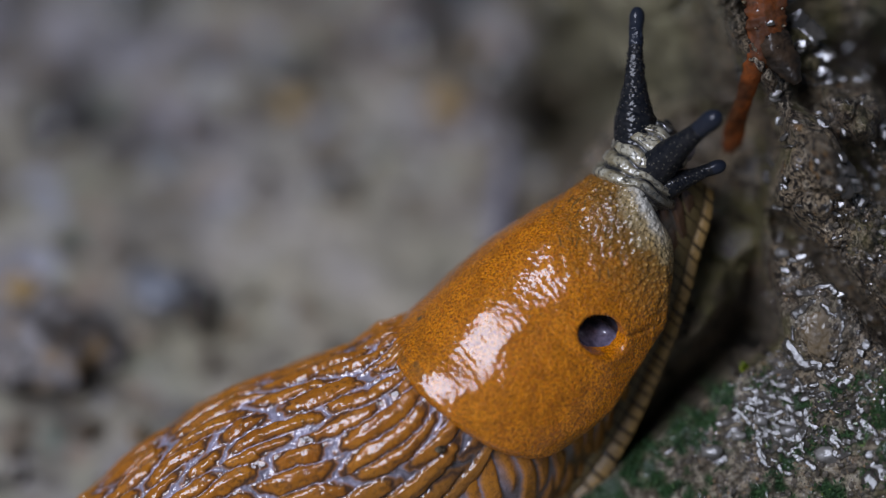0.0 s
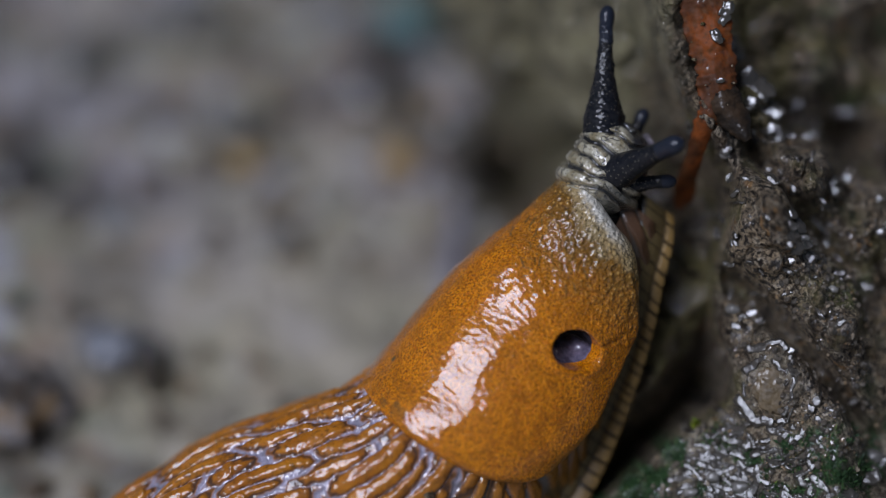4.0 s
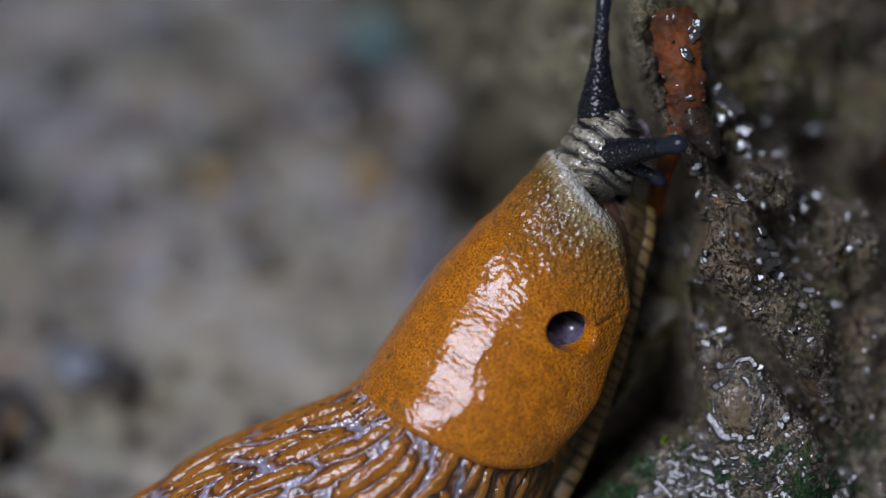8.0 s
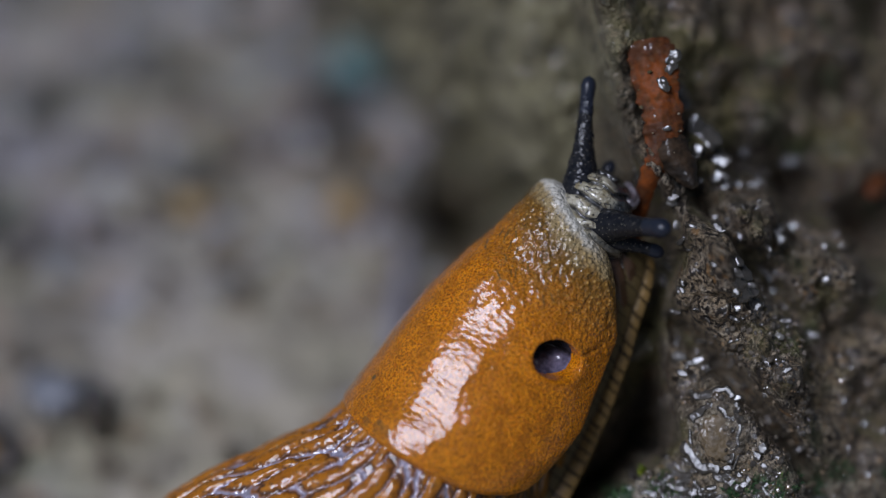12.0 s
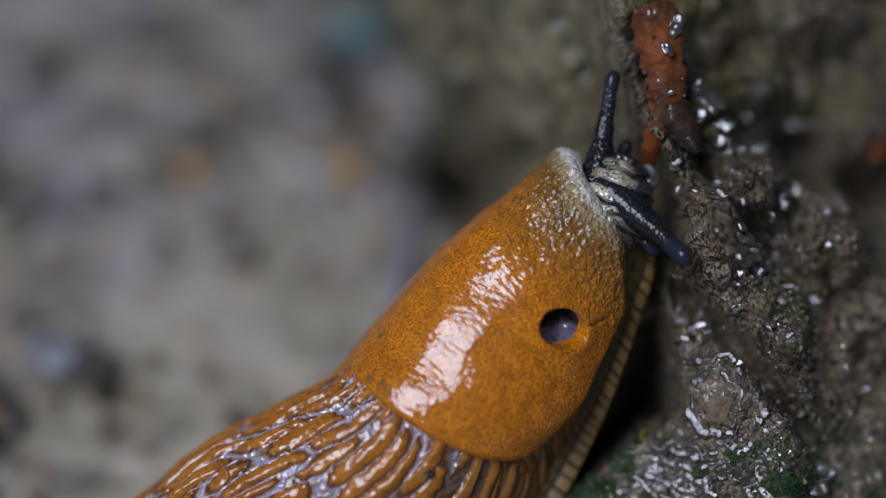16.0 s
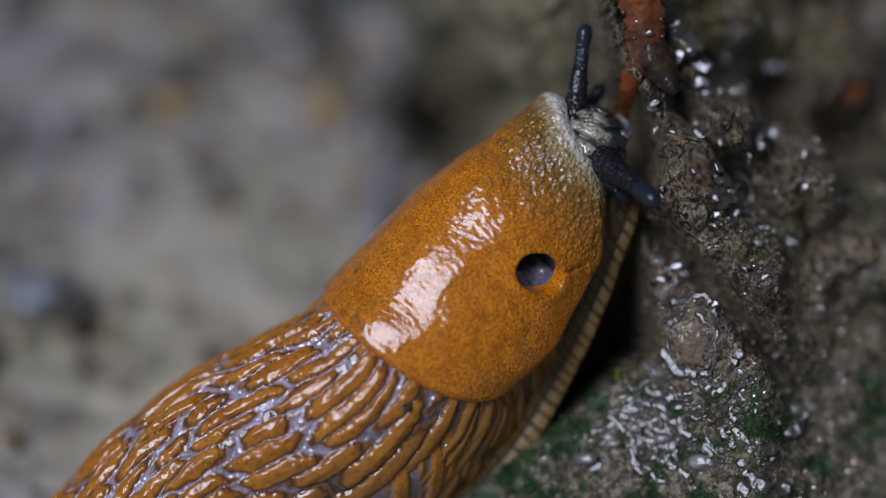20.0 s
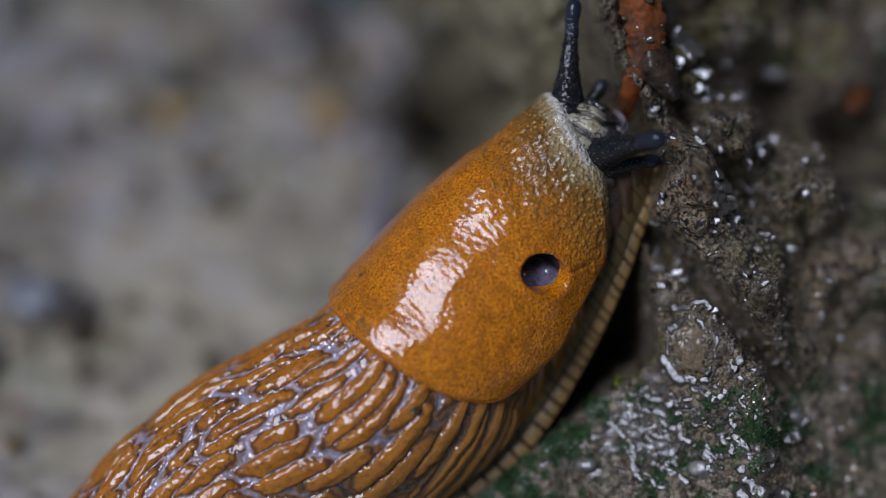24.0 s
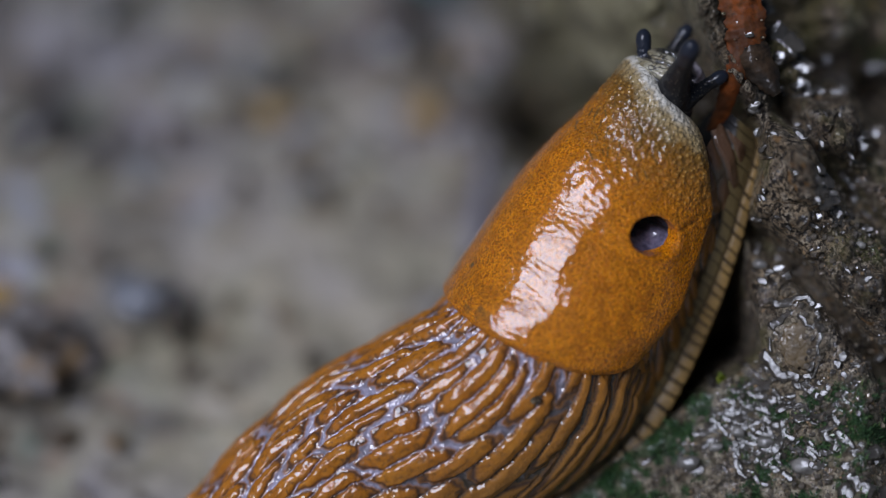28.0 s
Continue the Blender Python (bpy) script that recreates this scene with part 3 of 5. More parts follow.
def build_ground():
    k = np.linspace(-1, 1, 280)
    x = 0.07 * k * (1 + 180 * np.abs(k) ** 22)
    y = 0.05 + 0.095 * k * (1 + 130 * np.abs(k) ** 22)
    xx, yy = np.meshgrid(x, y, indexing="ij")
    near = step(0.4, 0.15, np.hypot(xx, yy))
    a, b = xx / MM, yy / MM
    z = 2.4 * perlin(a / 22, b / 22, 0.2, 21) + 1.3 * perlin(a / 8, b / 8, 0.4, 22) + 0.7 * perlin(a / 3, b / 3, 0.6, 23) + 0.4 * np.abs(perlin(a / 1.2, b / 1.2, 0.8, 24))
    z = z - 9 * np.exp(-(((a + 5 + 0.45 * (b - 72)) / 6) ** 2 + ((b - 72) / 13) ** 2))
    z = z - 9 * np.exp(-(((a - 3) / 5.5) ** 2 + ((b - 59) / 6.5) ** 2))
    z = MM * (z - 1.0) * near
    # hollows that run back under the bank
    hole = np.zeros_like(a)
    for cx, cy, rx, ry in ((-3.0, 73, 4.6, 6.0), (1.5, 68, 4.2, 5.4), (6.0, 63, 4.4, 5.4), (10.5, 57, 4.4, 5.4), (15, 52, 4, 5)):
        hole = np.maximum(hole, step(1.2, 0.8, np.hypot((a - cx) / rx, (b - cy) / ry) + 0.18 * perlin(a / 2.5, b / 2.5, 0.1, 27)))
    yy, z = yy + 0.034 * hole, z - 0.030 * hole
    silt = 0.75 * np.exp(-(((a + 25) / 26) ** 2 + ((b - 34) / 17) ** 2)) * step(-0.6, 0.5, perlin(a / 12, b / 12, 0.9, 25) + 0.4)
    silt = silt + 0.85 * np.exp(-(((a + 36) / 20) ** 2 + ((b - 9) / 15) ** 2)) * step(-0.7, 0.3, perlin(a / 7, b / 7, 0.9, 26))
    ob = new("ground", mesh_of("ground", np.stack([xx, yy, z], -1), grid_faces(len(x), len(y)), MUD, {"silt": np.clip(silt, 0, 0.9)}))
    tagged(ob, "pale grey and beige wet muddy ground", "ground", kind="structure")


rock = build_rock()
build_water(rock)
build_ground()


def lump(seed, size, squash=(1, 1, 1), detail=3):
    """A worn, uneven stone as points and faces."""
    bm = bmesh.new()
    bmesh.ops.create_icosphere(bm, subdivisions=detail, radius=1.0)
    v = np.array([x.co[:] for x in bm.verts])
    f = [[x.index for x in t.verts] for t in bm.faces]
    bm.free()
    k = 1 + 0.30 * perlin(v[:, 0] * 1.1 + seed * 7.3, v[:, 1] * 1.1, v[:, 2] * 1.1, seed) + 0.12 * perlin(v[:, 0] * 3, v[:, 1] * 3 + seed, v[:, 2] * 3, seed + 3)
    return v * k[:, None] * np.array(squash) * size * MM, f


# ---- slug ----
# Stations along the foot, from before the head to the tail: place on the slope, half width and height.
ALONG = [-10, 0, 7, 14.6, 30.5, 49.3, 60.5, 80]
SLUG_P = [22.87, 16.36, 11.55, 6.53, -2.89, -19.92, -29.08, -47.14]
SLUG_Q = [16.77, 8.58, 3.37, -2.62, -16.07, -25.17, -31.25, -40.69]
SLUG_W = [-4, -5, -5.6, -6, -6, -6, -4, 2]
SLUG_WIDE = [4.5, 5.5, 6.7, 8.75, 10.2, 9.4, 8, 1.5]
SLUG_HIGH = [6.5, 9, 10.5, 12.3, 13.8, 12.5, 10, 2]
LEAN = radians(35)


def slug_axis(l):
    c = place(glide(l, ALONG, SLUG_P), glide(l, ALONG, SLUG_Q), glide(l, ALONG, SLUG_W))
    a, b = l - 0.05, l + 0.05
    ahead = (place(glide(a, ALONG, SLUG_P), glide(a, ALONG, SLUG_Q), glide(a, ALONG, SLUG_W))
             - place(glide(b, ALONG, SLUG_P), glide(b, ALONG, SLUG_Q), glide(b, ALONG, SLUG_W)))
    ahead = ahead / np.linalg.norm(ahead, axis=-1, keepdims=True)
    e1 = np.cross(ahead, OUTWARD)
    e1 = e1 / np.linalg.norm(e1, axis=-1, keepdims=True)
    out = np.cross(e1, ahead)
    back_way = math.cos(LEAN) * out - math.sin(LEAN) * e1
    side_way = math.cos(LEAN) * e1 + math.sin(LEAN) * out
    return c, ahead, side_way, back_way, glide(l, ALONG, SLUG_WIDE), glide(l, ALONG, SLUG_HIGH)


def slug_skin(l, turn, off=0.0):
    """A point of the skin: place along the body, angle round it (0 on the back), height off the skin."""
    c, ahead, side, up, wide, high = slug_axis(l)
    a, b = wide * np.sin(turn), 1 + (high - 1) * np.cos(turn)
    na, nb = np.sin(turn) / wide, np.cos(turn) / (high - 1)
    n = np.sqrt(na * na + nb * nb)
    a, b = a + off * na / n, b + off * nb / n
    return c + MM * (a[..., None] * side + b[..., None] * up)


SLUG_REST = np.array([0.86, -1.57, 20.80]) * MM
MANTLE_AT = np.array([5.00, -0.97, 30.84]) * MM
BACK_AT = np.array([-11.66, -9.67, 20.47]) * MM
FOOT_AT = np.array([11.46, -1.34, 24.19]) * MM
HEAD_AT = np.array([14.37, 5.72, 38.82]) * MM

slug = tagged(new("slug"), "wet orange slug with dark tentacles crawling up the rock", "slug")
slug.location = SLUG_REST
PORE_L, PORE_TURN = 13.4, radians(58.5)


def build_mantle():
    nu, nv = 250, 240
    u, v = np.meshgrid(np.linspace(0, 1, nu), np.linspace(-1, 1, nv), indexing="ij")
    # outline: how far the shield reaches down the sides, and its front and rear edges
    turn0 = v * 88
    front = glide(turn0, [-90, -60, -30, 14, 39, 62, 90], [8, 2.5, 0.1, 1.5, 2.2, 2.9, 7.5])
    rear = glide(turn0, [-90, -60, -28, 5, 26, 46, 64, 77, 90], [16, 25, 28.7, 29.2, 28.6, 27.9, 26.8, 25.2, 20.5])
    l = front + (rear - front) * u
    turn = np.radians(turn0)
    # distance to the outline gives the rounded lip
    du = np.minimum(u, 1 - u) * (rear - front)
    dv = (1 - np.abs(v)) * 14
    d = np.minimum(du, dv)
    lip = np.sqrt(np.clip(1 - (1 - np.clip(d / 0.9, 0, 1)) ** 2, 0, 1))
    off = -0.35 + 1.15 * lip
    # soft unevenness and grain
    a, b = l, turn * 11
    grain = 0.10 * perlin(a / 0.55, b / 0.55, 0.5, 41) + 0.05 * perlin(a / 0.28, b / 0.28, 0.5, 42) + 0.12 * perlin(a / 4, b / 4, 0.5, 43)
    coarse = step(14, 4, l + 2.2 * perlin(a / 3, b / 3, 0.1, 48))
    off = off + 0.10 * perlin(a / 2.6, b / 2.0, 0.3, 50) * lip
    off = off + grain * (0.22 + 1.3 * coarse) * lip + 0.20 * coarse * (0.5 - np.abs(perlin(a / 0.7, b / 0.7, 0.2, 44))) * lip
    off = off - 0.65 * step(-5, -55, turn0) * step(0, 7, l) * step(26, 14, l)
    # the swollen side over the foot, and slack waves along the crest
    off = off + 1.75 * step(14, 74, turn0) * step(-0.6, 2.2, l - front) * step(-1.5, 4.5, rear - l)
    off = off + 0.12 * np.cos((l - 26.0) * 2 * math.pi / 7.6 + 0.5 * perlin(a / 3, b / 3, 0.6, 52)) * step(-40, -10, turn0) * step(45, 20, turn0) * step(3, 8, l)
    # breathing pore
    pa, pb = (l - PORE_L), (turn - PORE_TURN) * 11.5
    ca, sa = math.cos(0.6), math.sin(0.6)
    r = np.hypot((pa * ca + pb * sa) / 1.95, (-pa * sa + pb * ca) / 2.25) * (1 + 0.06 * perlin(3 * np.arctan2(pb, pa) / math.pi, 0 * pa, 0.4, 53))
    off = off - 4.8 * step(1.05, 0.80, r) + 0.10 * np.exp(-((r - 1.22) / 0.22) ** 2)
    # slit that runs from the pore to the edge of the shield
    crease = np.exp(-((0.66 * pa + 0.75 * pb - 0.25) / 0.17) ** 2) * step(2.0, 2.5, 0.66 * pb - 0.75 * pa) * step(6.0, 4.0, 0.66 * pb - 0.75 * pa)
    off = off - 0.22 * crease
    pale = step(13.6, 3.6, l + 1.2 * perlin(a / 2.0, b / 2.0, 0.4, 45) + 0.7 * perlin(a / 0.6, b / 0.6, 0.4, 46) + 2.6 * step(40, -30, turn0) + 0.5 * step(22, 55, turn0))
    rim = 0.85 * step(1.5, 0.5, l - front + 0.5 * perlin(a / 0.9, b / 0.9, 0.2, 49)) * step(-60, -30, turn0) * step(60, 30, turn0)
    stain = 0.75 * np.exp(-(((l - 26.8) / 1.6) ** 2 + ((turn - radians(-2)) * 11 / 1.9) ** 2)) * step(-0.2, 0.3, perlin(a / 0.7, b / 0.7, 0.4, 47))
    stain = stain + step(0.42, 0.2, np.hypot(l - 22.8, (turn - radians(-21)) * 11))
    rng = np.random.default_rng(22)
    for k in range(26):
        la, ta, way, reach = rng.uniform(4.5, 10.5), rng.uniform(-4, 8), rng.uniform(0.5, 1.3), rng.uniform(0.25, 0.75)
        x, y = (l - la) * math.cos(way) + (b - ta) * math.sin(way), (b - ta) * math.cos(way) - (l - la) * math.sin(way)
        stain = stain + 0.8 * step(0.12, 0.05, np.abs(y)) * step(reach, reach * 0.7, np.abs(x))
    return piece("mantle", slug_skin(l, turn, off), grid_faces(nu, nv), MANTLE, MANTLE_AT, slug, {"pale": pale, "coarse": coarse, "rim": rim, "stain": np.clip(stain, 0, 1)},
                 "glossy orange granular shield, cream at its front rim")


def build_pore(mantle):
    n, m = 30, 56
    k, t = np.meshgrid(np.linspace(0.02, 1, n), np.linspace(0, 2 * math.pi, m, endpoint=False), indexing="ij")
    ca, sa = math.cos(0.6), math.sin(0.6)
    x, y = 1.99 * k * np.cos(t), 2.29 * k * np.sin(t)
    l, turn = PORE_L + x * ca - y * sa, PORE_TURN + (x * sa + y * ca) / 11.5
    fold = step(0.0, 0.7, 0.75 * (x * ca - y * sa) + 0.65 * (x * sa + y * ca) + 0.25 * perlin(x / 0.8, y / 0.8, 0.1, 54))
    off = -2.9 + 1.0 * fold * (1 - k * k) + 2.9 * k + 1.6 * k**9 + 0.06 * perlin(x / 0.9, y / 0.9, 0.5, 51)
    pts = slug_skin(l, turn, off)
    ob = new("breathing_pore", mesh_of("breathing_pore", pts.reshape(-1, 3) - MANTLE_AT, grid_faces(n, m, True), PORE, {"fold": fold}))
    ob.parent = mantle
    tagged(ob, "dark wet purple-brown breathing hole")


def ridges(x, y, seed):
    """Stretched cells: 1 on the top of a wart, 0 in the groove between warts."""
    xi, yi = np.floor(x).astype(np.int64), np.floor(y).astype(np.int64)
    f1, f2 = np.full(x.shape, 9.0), np.full(x.shape, 9.0)
    for dx in (-1, 0, 1):
        for dy in (-1, 0, 1):
            cx, cy = xi + dx, yi + dy
            h = cx * 374761393 + cy * 668265263 + seed * 974711
            h = (h ^ (h >> 13)) * 1274126177
            h = h ^ (h >> 16)
            px, py = cx + 0.5 + 0.42 * ((h & 255) / 127.5 - 1) + 0.5 * (cy & 1), cy + 0.5 + 0.15 * (((h >> 8) & 255) / 127.5 - 1)
            d = np.sqrt(((x - px) * 0.62) ** 2 + (y - py) ** 2)
            f2 = np.where(d < f1, f1, np.minimum(f2, d))
            f1 = np.minimum(f1, d)
    return f2 - f1


def build_back():
    nu, nv = 560, 300
    l, deg = np.meshgrid(np.linspace(12, 79.6, nu), np.linspace(-100, 100, nv), indexing="ij")
    turn = np.radians(deg)
    arc = turn * 11.0
    # warts fan out behind the shield and then run along the body
    across = arc * 1.16 / (1 + 0.034 * np.clip(l - 26, 0, 12)) + 0.6 * perlin(l / 6, arc / 6, 0.3, 61) + 0.16 * perlin(l / 1.6, arc / 1.6, 0.3, 62)
    run = l + 0.6 * perlin(l / 4, arc / 4, 0.9, 63)
    # warts: long near the shield, shorter behind it
    turns = np.where(run < 35, (run - 26) / 14.0, 9 / 14 + (run - 35) / 8.5)
    edge = ridges(turns + 0.06 * perlin(l / 1.3, arc / 1.3, 0.8, 72), across / 1.55 + 0.10 * perlin(l / 1.1, arc / 0.8, 0.3, 74), 5)
    edge = edge + 0.05 * perlin(l / 0.6, arc / 0.6, 0.8, 75)
    top = np.sqrt(np.clip(edge - 0.01, 0, 0.5) / 0.5)
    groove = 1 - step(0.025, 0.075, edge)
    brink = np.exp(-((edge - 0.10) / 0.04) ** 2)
    size = step(79, 60, l)
    crinkle = 0.09 * top * perlin(l / 0.9, arc / 0.7, 0.2, 64) + 0.03 * perlin(l / 0.35, arc / 0.35, 0.4, 73)
    off = (0.82 * top - 0.40 + crinkle - 0.10 * brink) * (0.35 + 0.65 * size) * (1 - 0.5 * step(80, 98, np.abs(deg)))
    off = off - 0.5 * step(27, 25, l) - 3.2 * step(25.5, 18, l)
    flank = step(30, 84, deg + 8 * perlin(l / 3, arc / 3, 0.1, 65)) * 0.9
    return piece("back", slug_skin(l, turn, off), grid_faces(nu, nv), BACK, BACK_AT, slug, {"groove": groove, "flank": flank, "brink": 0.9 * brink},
                 "orange-brown back with long wet warts and dark grooves")


# how far the foot reaches out sideways, along its length
REACH = [-1.7, -1.2, 0.5, -0.3, -1.0, -0.3, 0]


def build_foot(name, start, end, left, origin, label):
    """A length of the foot: the fringe on its sides and the sole between them."""
    nu = int((end - start) * 15)
    l = np.linspace(start, end, nu)
    side = [0.86, 0.90, 0.935, 0.965, 0.985, 1.0, 1.02, 1.045, 1.07, 1.095, 1.115, 1.125, 1.12, 1.10, 1.06, 1.0, 0.9]
    lift = [2.35, 2.15, 1.92, 1.70, 1.50, 1.30, 1.22, 1.12, 0.98, 0.84, 0.7, 0.55, 0.4, 0.25, 0.1, 0.03, 0.0]
    a = np.array(side + [-s * left for s in side[::-1]])
    b = np.array(lift + lift[::-1])
    ll, aa = np.meshgrid(l, a, indexing="ij")
    bb = np.broadcast_to(b, ll.shape)
    spread = np.maximum(0, bb - 1.3) * 2.2 * step(9, 1, ll) * (aa > 0)
    c, ahead, sidew, up, wide, high = slug_axis(l)
    nose = np.sqrt(np.clip(1 - ((2.4 - l) / 4.6).clip(0, 1) ** 2, 0.0, 1))
    wide = (wide + 0.3) * (0.25 + 0.75 * nose)
    # cross lines on the fringe
    cell = (l + 0.45 * perlin(l / 1.6, l * 0, 0.5, 71)) / 1.2
    line = np.abs(cell - np.floor(cell) - 0.5) * 2
    gap = step(0.76, 0.90, line)[:, None] * step(1.32, 1.22, bb) * step(0.05, 0.2, bb)
    seam = np.exp(-((bb - 1.30) / 0.06) ** 2)
    cell2 = cell + 0.16 + 0.25 * perlin(l / 1.1, l * 0, 0.9, 76)
    gap2 = step(0.78, 0.92, np.abs(cell2 - np.floor(cell2) - 0.5) * 2)[:, None] * step(1.28, 1.36, bb)
    upper = step(1.26, 1.36, bb)
    groove = np.clip(gap + 0.75 * seam + 0.6 * gap2 + step(2.2, 2.32, bb), 0, 1)
    swell = 0.22 * (1 - groove) * step(0.1, 0.5, bb)
    reach = np.where(aa > 0, 1.0, 0.0) * glide(l, [-9, 0, 8, 20, 40, 52, 80], REACH)[:, None]
    drop = glide(l, [-9, 0, 8, 20, 40, 52, 80], [0.3, 0.9, 2.6, 4.9, 4.9, 2.0, 0.0])[:, None]
    x = aa * wide[:, None] + np.sign(aa) * swell + reach
    pts = c[:, None, :] + MM * (x[..., None] * sidew[:, None, :] + ((bb + spread) * np.minimum(1, high / 8)[:, None] - drop)[..., None] * up[:, None, :])
    m = len(a)
    faces = grid_faces(nu, m, True).tolist() + [list(range(m))[::-1], [(nu - 1) * m + i for i in range(m)]]
    return piece(name, pts, faces, FOOT, origin, slug, {"groove": groove, "upper": upper}, label)


def build_flank():
    """The side of the body between the shield and the foot: a steep folded wall."""
    nu, nv = 250, 110
    l, v = np.meshgrid(np.linspace(0.5, 40, nu), np.linspace(0, 1, nv), indexing="ij")
    c, ahead, side, up, wide, high = slug_axis(l)
    drop = glide(l, [-9, 0, 8, 20, 40, 52, 80], [0.3, 0.9, 2.6, 4.9, 4.9, 2.0, 0.0])
    reach = glide(l, [-9, 0, 8, 20, 40, 52, 80], REACH)
    turn = np.radians(58 + 32 * np.clip(v / 0.45, 0, 1))
    fall = np.clip((v - 0.45) / 0.55, 0, 1)
    a = (wide - 0.55) * np.sin(turn) + (reach + 0.15) * fall**2
    b = 1 + (high - 1.5) * np.cos(turn) - (drop - 0.2) * fall
    arc = v * 11
    across = l * 0.85 - arc * 0.5 + 0.25 * perlin(l / 2.0, arc / 2.0, 0.3, 66)
    edge = ridges((l * 0.5 + arc * 0.85) / 7.5, across / 1.4, 9)
    off = 0.42 * step(0.04, 0.3, edge) + 0.05 * perlin(l / 0.6, arc / 0.6, 0.2, 64) - 1.4 * step(0.25, 0.0, v) - 3.0 * step(0.5, 0.25, v) * np.exp(-(((l - 13) / 5) ** 2)) - 1.2 * step(34, 39, l) - 0.8 * step(4, 0.5, l)
    pts = c + MM * ((a + off)[..., None] * side + b[..., None] * up)
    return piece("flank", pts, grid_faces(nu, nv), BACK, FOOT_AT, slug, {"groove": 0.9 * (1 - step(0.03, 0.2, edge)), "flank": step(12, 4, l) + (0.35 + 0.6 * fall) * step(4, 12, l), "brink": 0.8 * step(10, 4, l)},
                 "olive-orange flank with fine slanting folds")


def build_head():
    n, m = 150, 110
    a, t = np.meshgrid(np.linspace(-6.0, 3.1, n), np.linspace(0, 2 * math.pi, m, endpoint=False), indexing="ij")
    r = 3.45 * np.where(a > -1.0, np.sqrt(np.clip(1 - ((a + 1.0) / 4.1) ** 2, 0, 1)), 1.0) + 0.20 * np.clip(-1.0 - a, 0, 4)
    r = r * (0.45 + 0.55 * step(-6.0, -3.6, a))
    fold = a / 1.42 + 0.25 * np.sin(t + 0.6) + 0.75 * perlin(np.cos(t) * 1.4, np.sin(t) * 1.4, a / 3, 81)
    f = np.abs(fold - np.floor(fold) - 0.5) * 2
    groove = step(0.70, 0.88, f) * step(-0.6, -0.1, perlin(np.cos(t) * 3, np.sin(t) * 3, a / 1.5, 83))
    r = r + (0.20 - 0.58 * step(0.45, 1.0, f) + 0.05 * perlin(np.cos(t) * 4, np.sin(t) * 4, a / 0.7, 82)) * step(3.1, 2.3, a)
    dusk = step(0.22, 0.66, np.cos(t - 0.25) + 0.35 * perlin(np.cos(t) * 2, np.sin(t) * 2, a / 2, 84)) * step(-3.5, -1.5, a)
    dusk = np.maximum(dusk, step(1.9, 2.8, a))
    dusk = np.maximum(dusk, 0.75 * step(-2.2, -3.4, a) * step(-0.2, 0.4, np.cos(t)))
    ax = 0.72 * ACROSS + 0.694 * UPSLOPE
    side = 0.694 * ACROSS - 0.72 * UPSLOPE
    pts = HEAD_AT + MM * (a[..., None] * ax + (r * np.cos(t))[..., None] * side + (0.95 * r * np.sin(t))[..., None] * OUTWARD)
    faces = grid_faces(n, m, True).tolist() + [[(n - 1) * m + i for i in range(m)], list(range(m))[::-1]]
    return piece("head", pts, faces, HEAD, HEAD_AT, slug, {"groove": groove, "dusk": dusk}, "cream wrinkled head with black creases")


def build_tentacle(name, length, tip, base, label, warty):
    """A feeler along its own z axis, with its tip at its origin."""
    n, m = 170, 60
    z, t = np.meshgrid(np.linspace(0, 1, n) ** 1.2 * length, np.linspace(0, 2 * math.pi, m, endpoint=False), indexing="ij")
    knob = 1.4 * tip
    r = np.where(z < knob, np.sqrt(np.clip(1 - (1 - z / knob) ** 2, 0.0004, 1)) * tip, tip)
    r = r * (1 - 0.14 * step(knob, knob * 2.4, z)) + (base - 0.86 * tip) * (np.clip(z - knob * 1.6, 0, None) / (min(length * 0.8, 9.5) - knob * 1.6)).clip(0, 1.1) ** (2.4 if warty > 0.15 else 1.6)
    bumps = np.abs(perlin(np.cos(t) * r / 0.34, np.sin(t) * r / 0.34, z / 0.34, 91))
    r = r + warty * (bumps - 0.2) * step(knob * 1.2, knob * 2.2, z)
    bend = 0.30 * np.sin(z / length * 2.6) * length / 14
    pts = np.stack([r * np.cos(t) + bend, r * np.sin(t), -z], -1) * MM
    split = int(n * 0.30)
    ob = new(name, mesh_of(name, pts[split - 1:].reshape(-1, 3), grid_faces(n - split + 1, m, True), TENTACLE if warty > 0.15 else SMOOTH_TENTACLE))
    ob.parent = slug
    tagged(ob, label)
    faces = grid_faces(split, m, True).tolist() + [list(range(m))]
    eye = new("tentacle_tip", mesh_of("tentacle_tip", pts[:split].reshape(-1, 3), faces, EYE_TIP))
    eye.parent = ob
    tagged(eye, "smooth rounded blue-black tip")
    return ob


mantle = build_mantle()
build_pore(mantle)
slug_back = build_back()
slug_foot = build_foot("foot", -0.8, 46.0, 0.35, FOOT_AT, "tan foot fringe crossed by fine black lines")
slug_tail_foot = build_foot("tail_foot", 40.0, 79.8, 0.9, BACK_AT, "tan foot fringe under the tail")
slug_flank = build_flank()
slug_head = build_head()
# pale lips under the feelers
lobe_v, lobe_f = lump(12, 1.35, (1.0, 1.25, 0.75), 4)
lobe_skin = Surface("lip_skin", 0.35, 0.9, 0.08)
lobe_skin.colour(lobe_skin.mix(lobe_skin.ramp(lobe_skin.noise(0.8, 3), (0.4, 0.0), (0.65, 1.0)), (0.25, 0.22, 0.24), (0.10, 0.085, 0.095)))
lobe_skin.bump(lobe_skin.noise(0.5, 2), 0.15, 0.6)
lobe = new("mouth_lobe", mesh_of("mouth_lobe", lobe_v + MM * (1.5 * (0.72 * ACROSS + 0.694 * UPSLOPE) + 2.3 * (0.694 * ACROSS - 0.72 * UPSLOPE) - 0.8 * OUTWARD), lobe_f, lobe_skin.material))
lobe.parent = slug_head
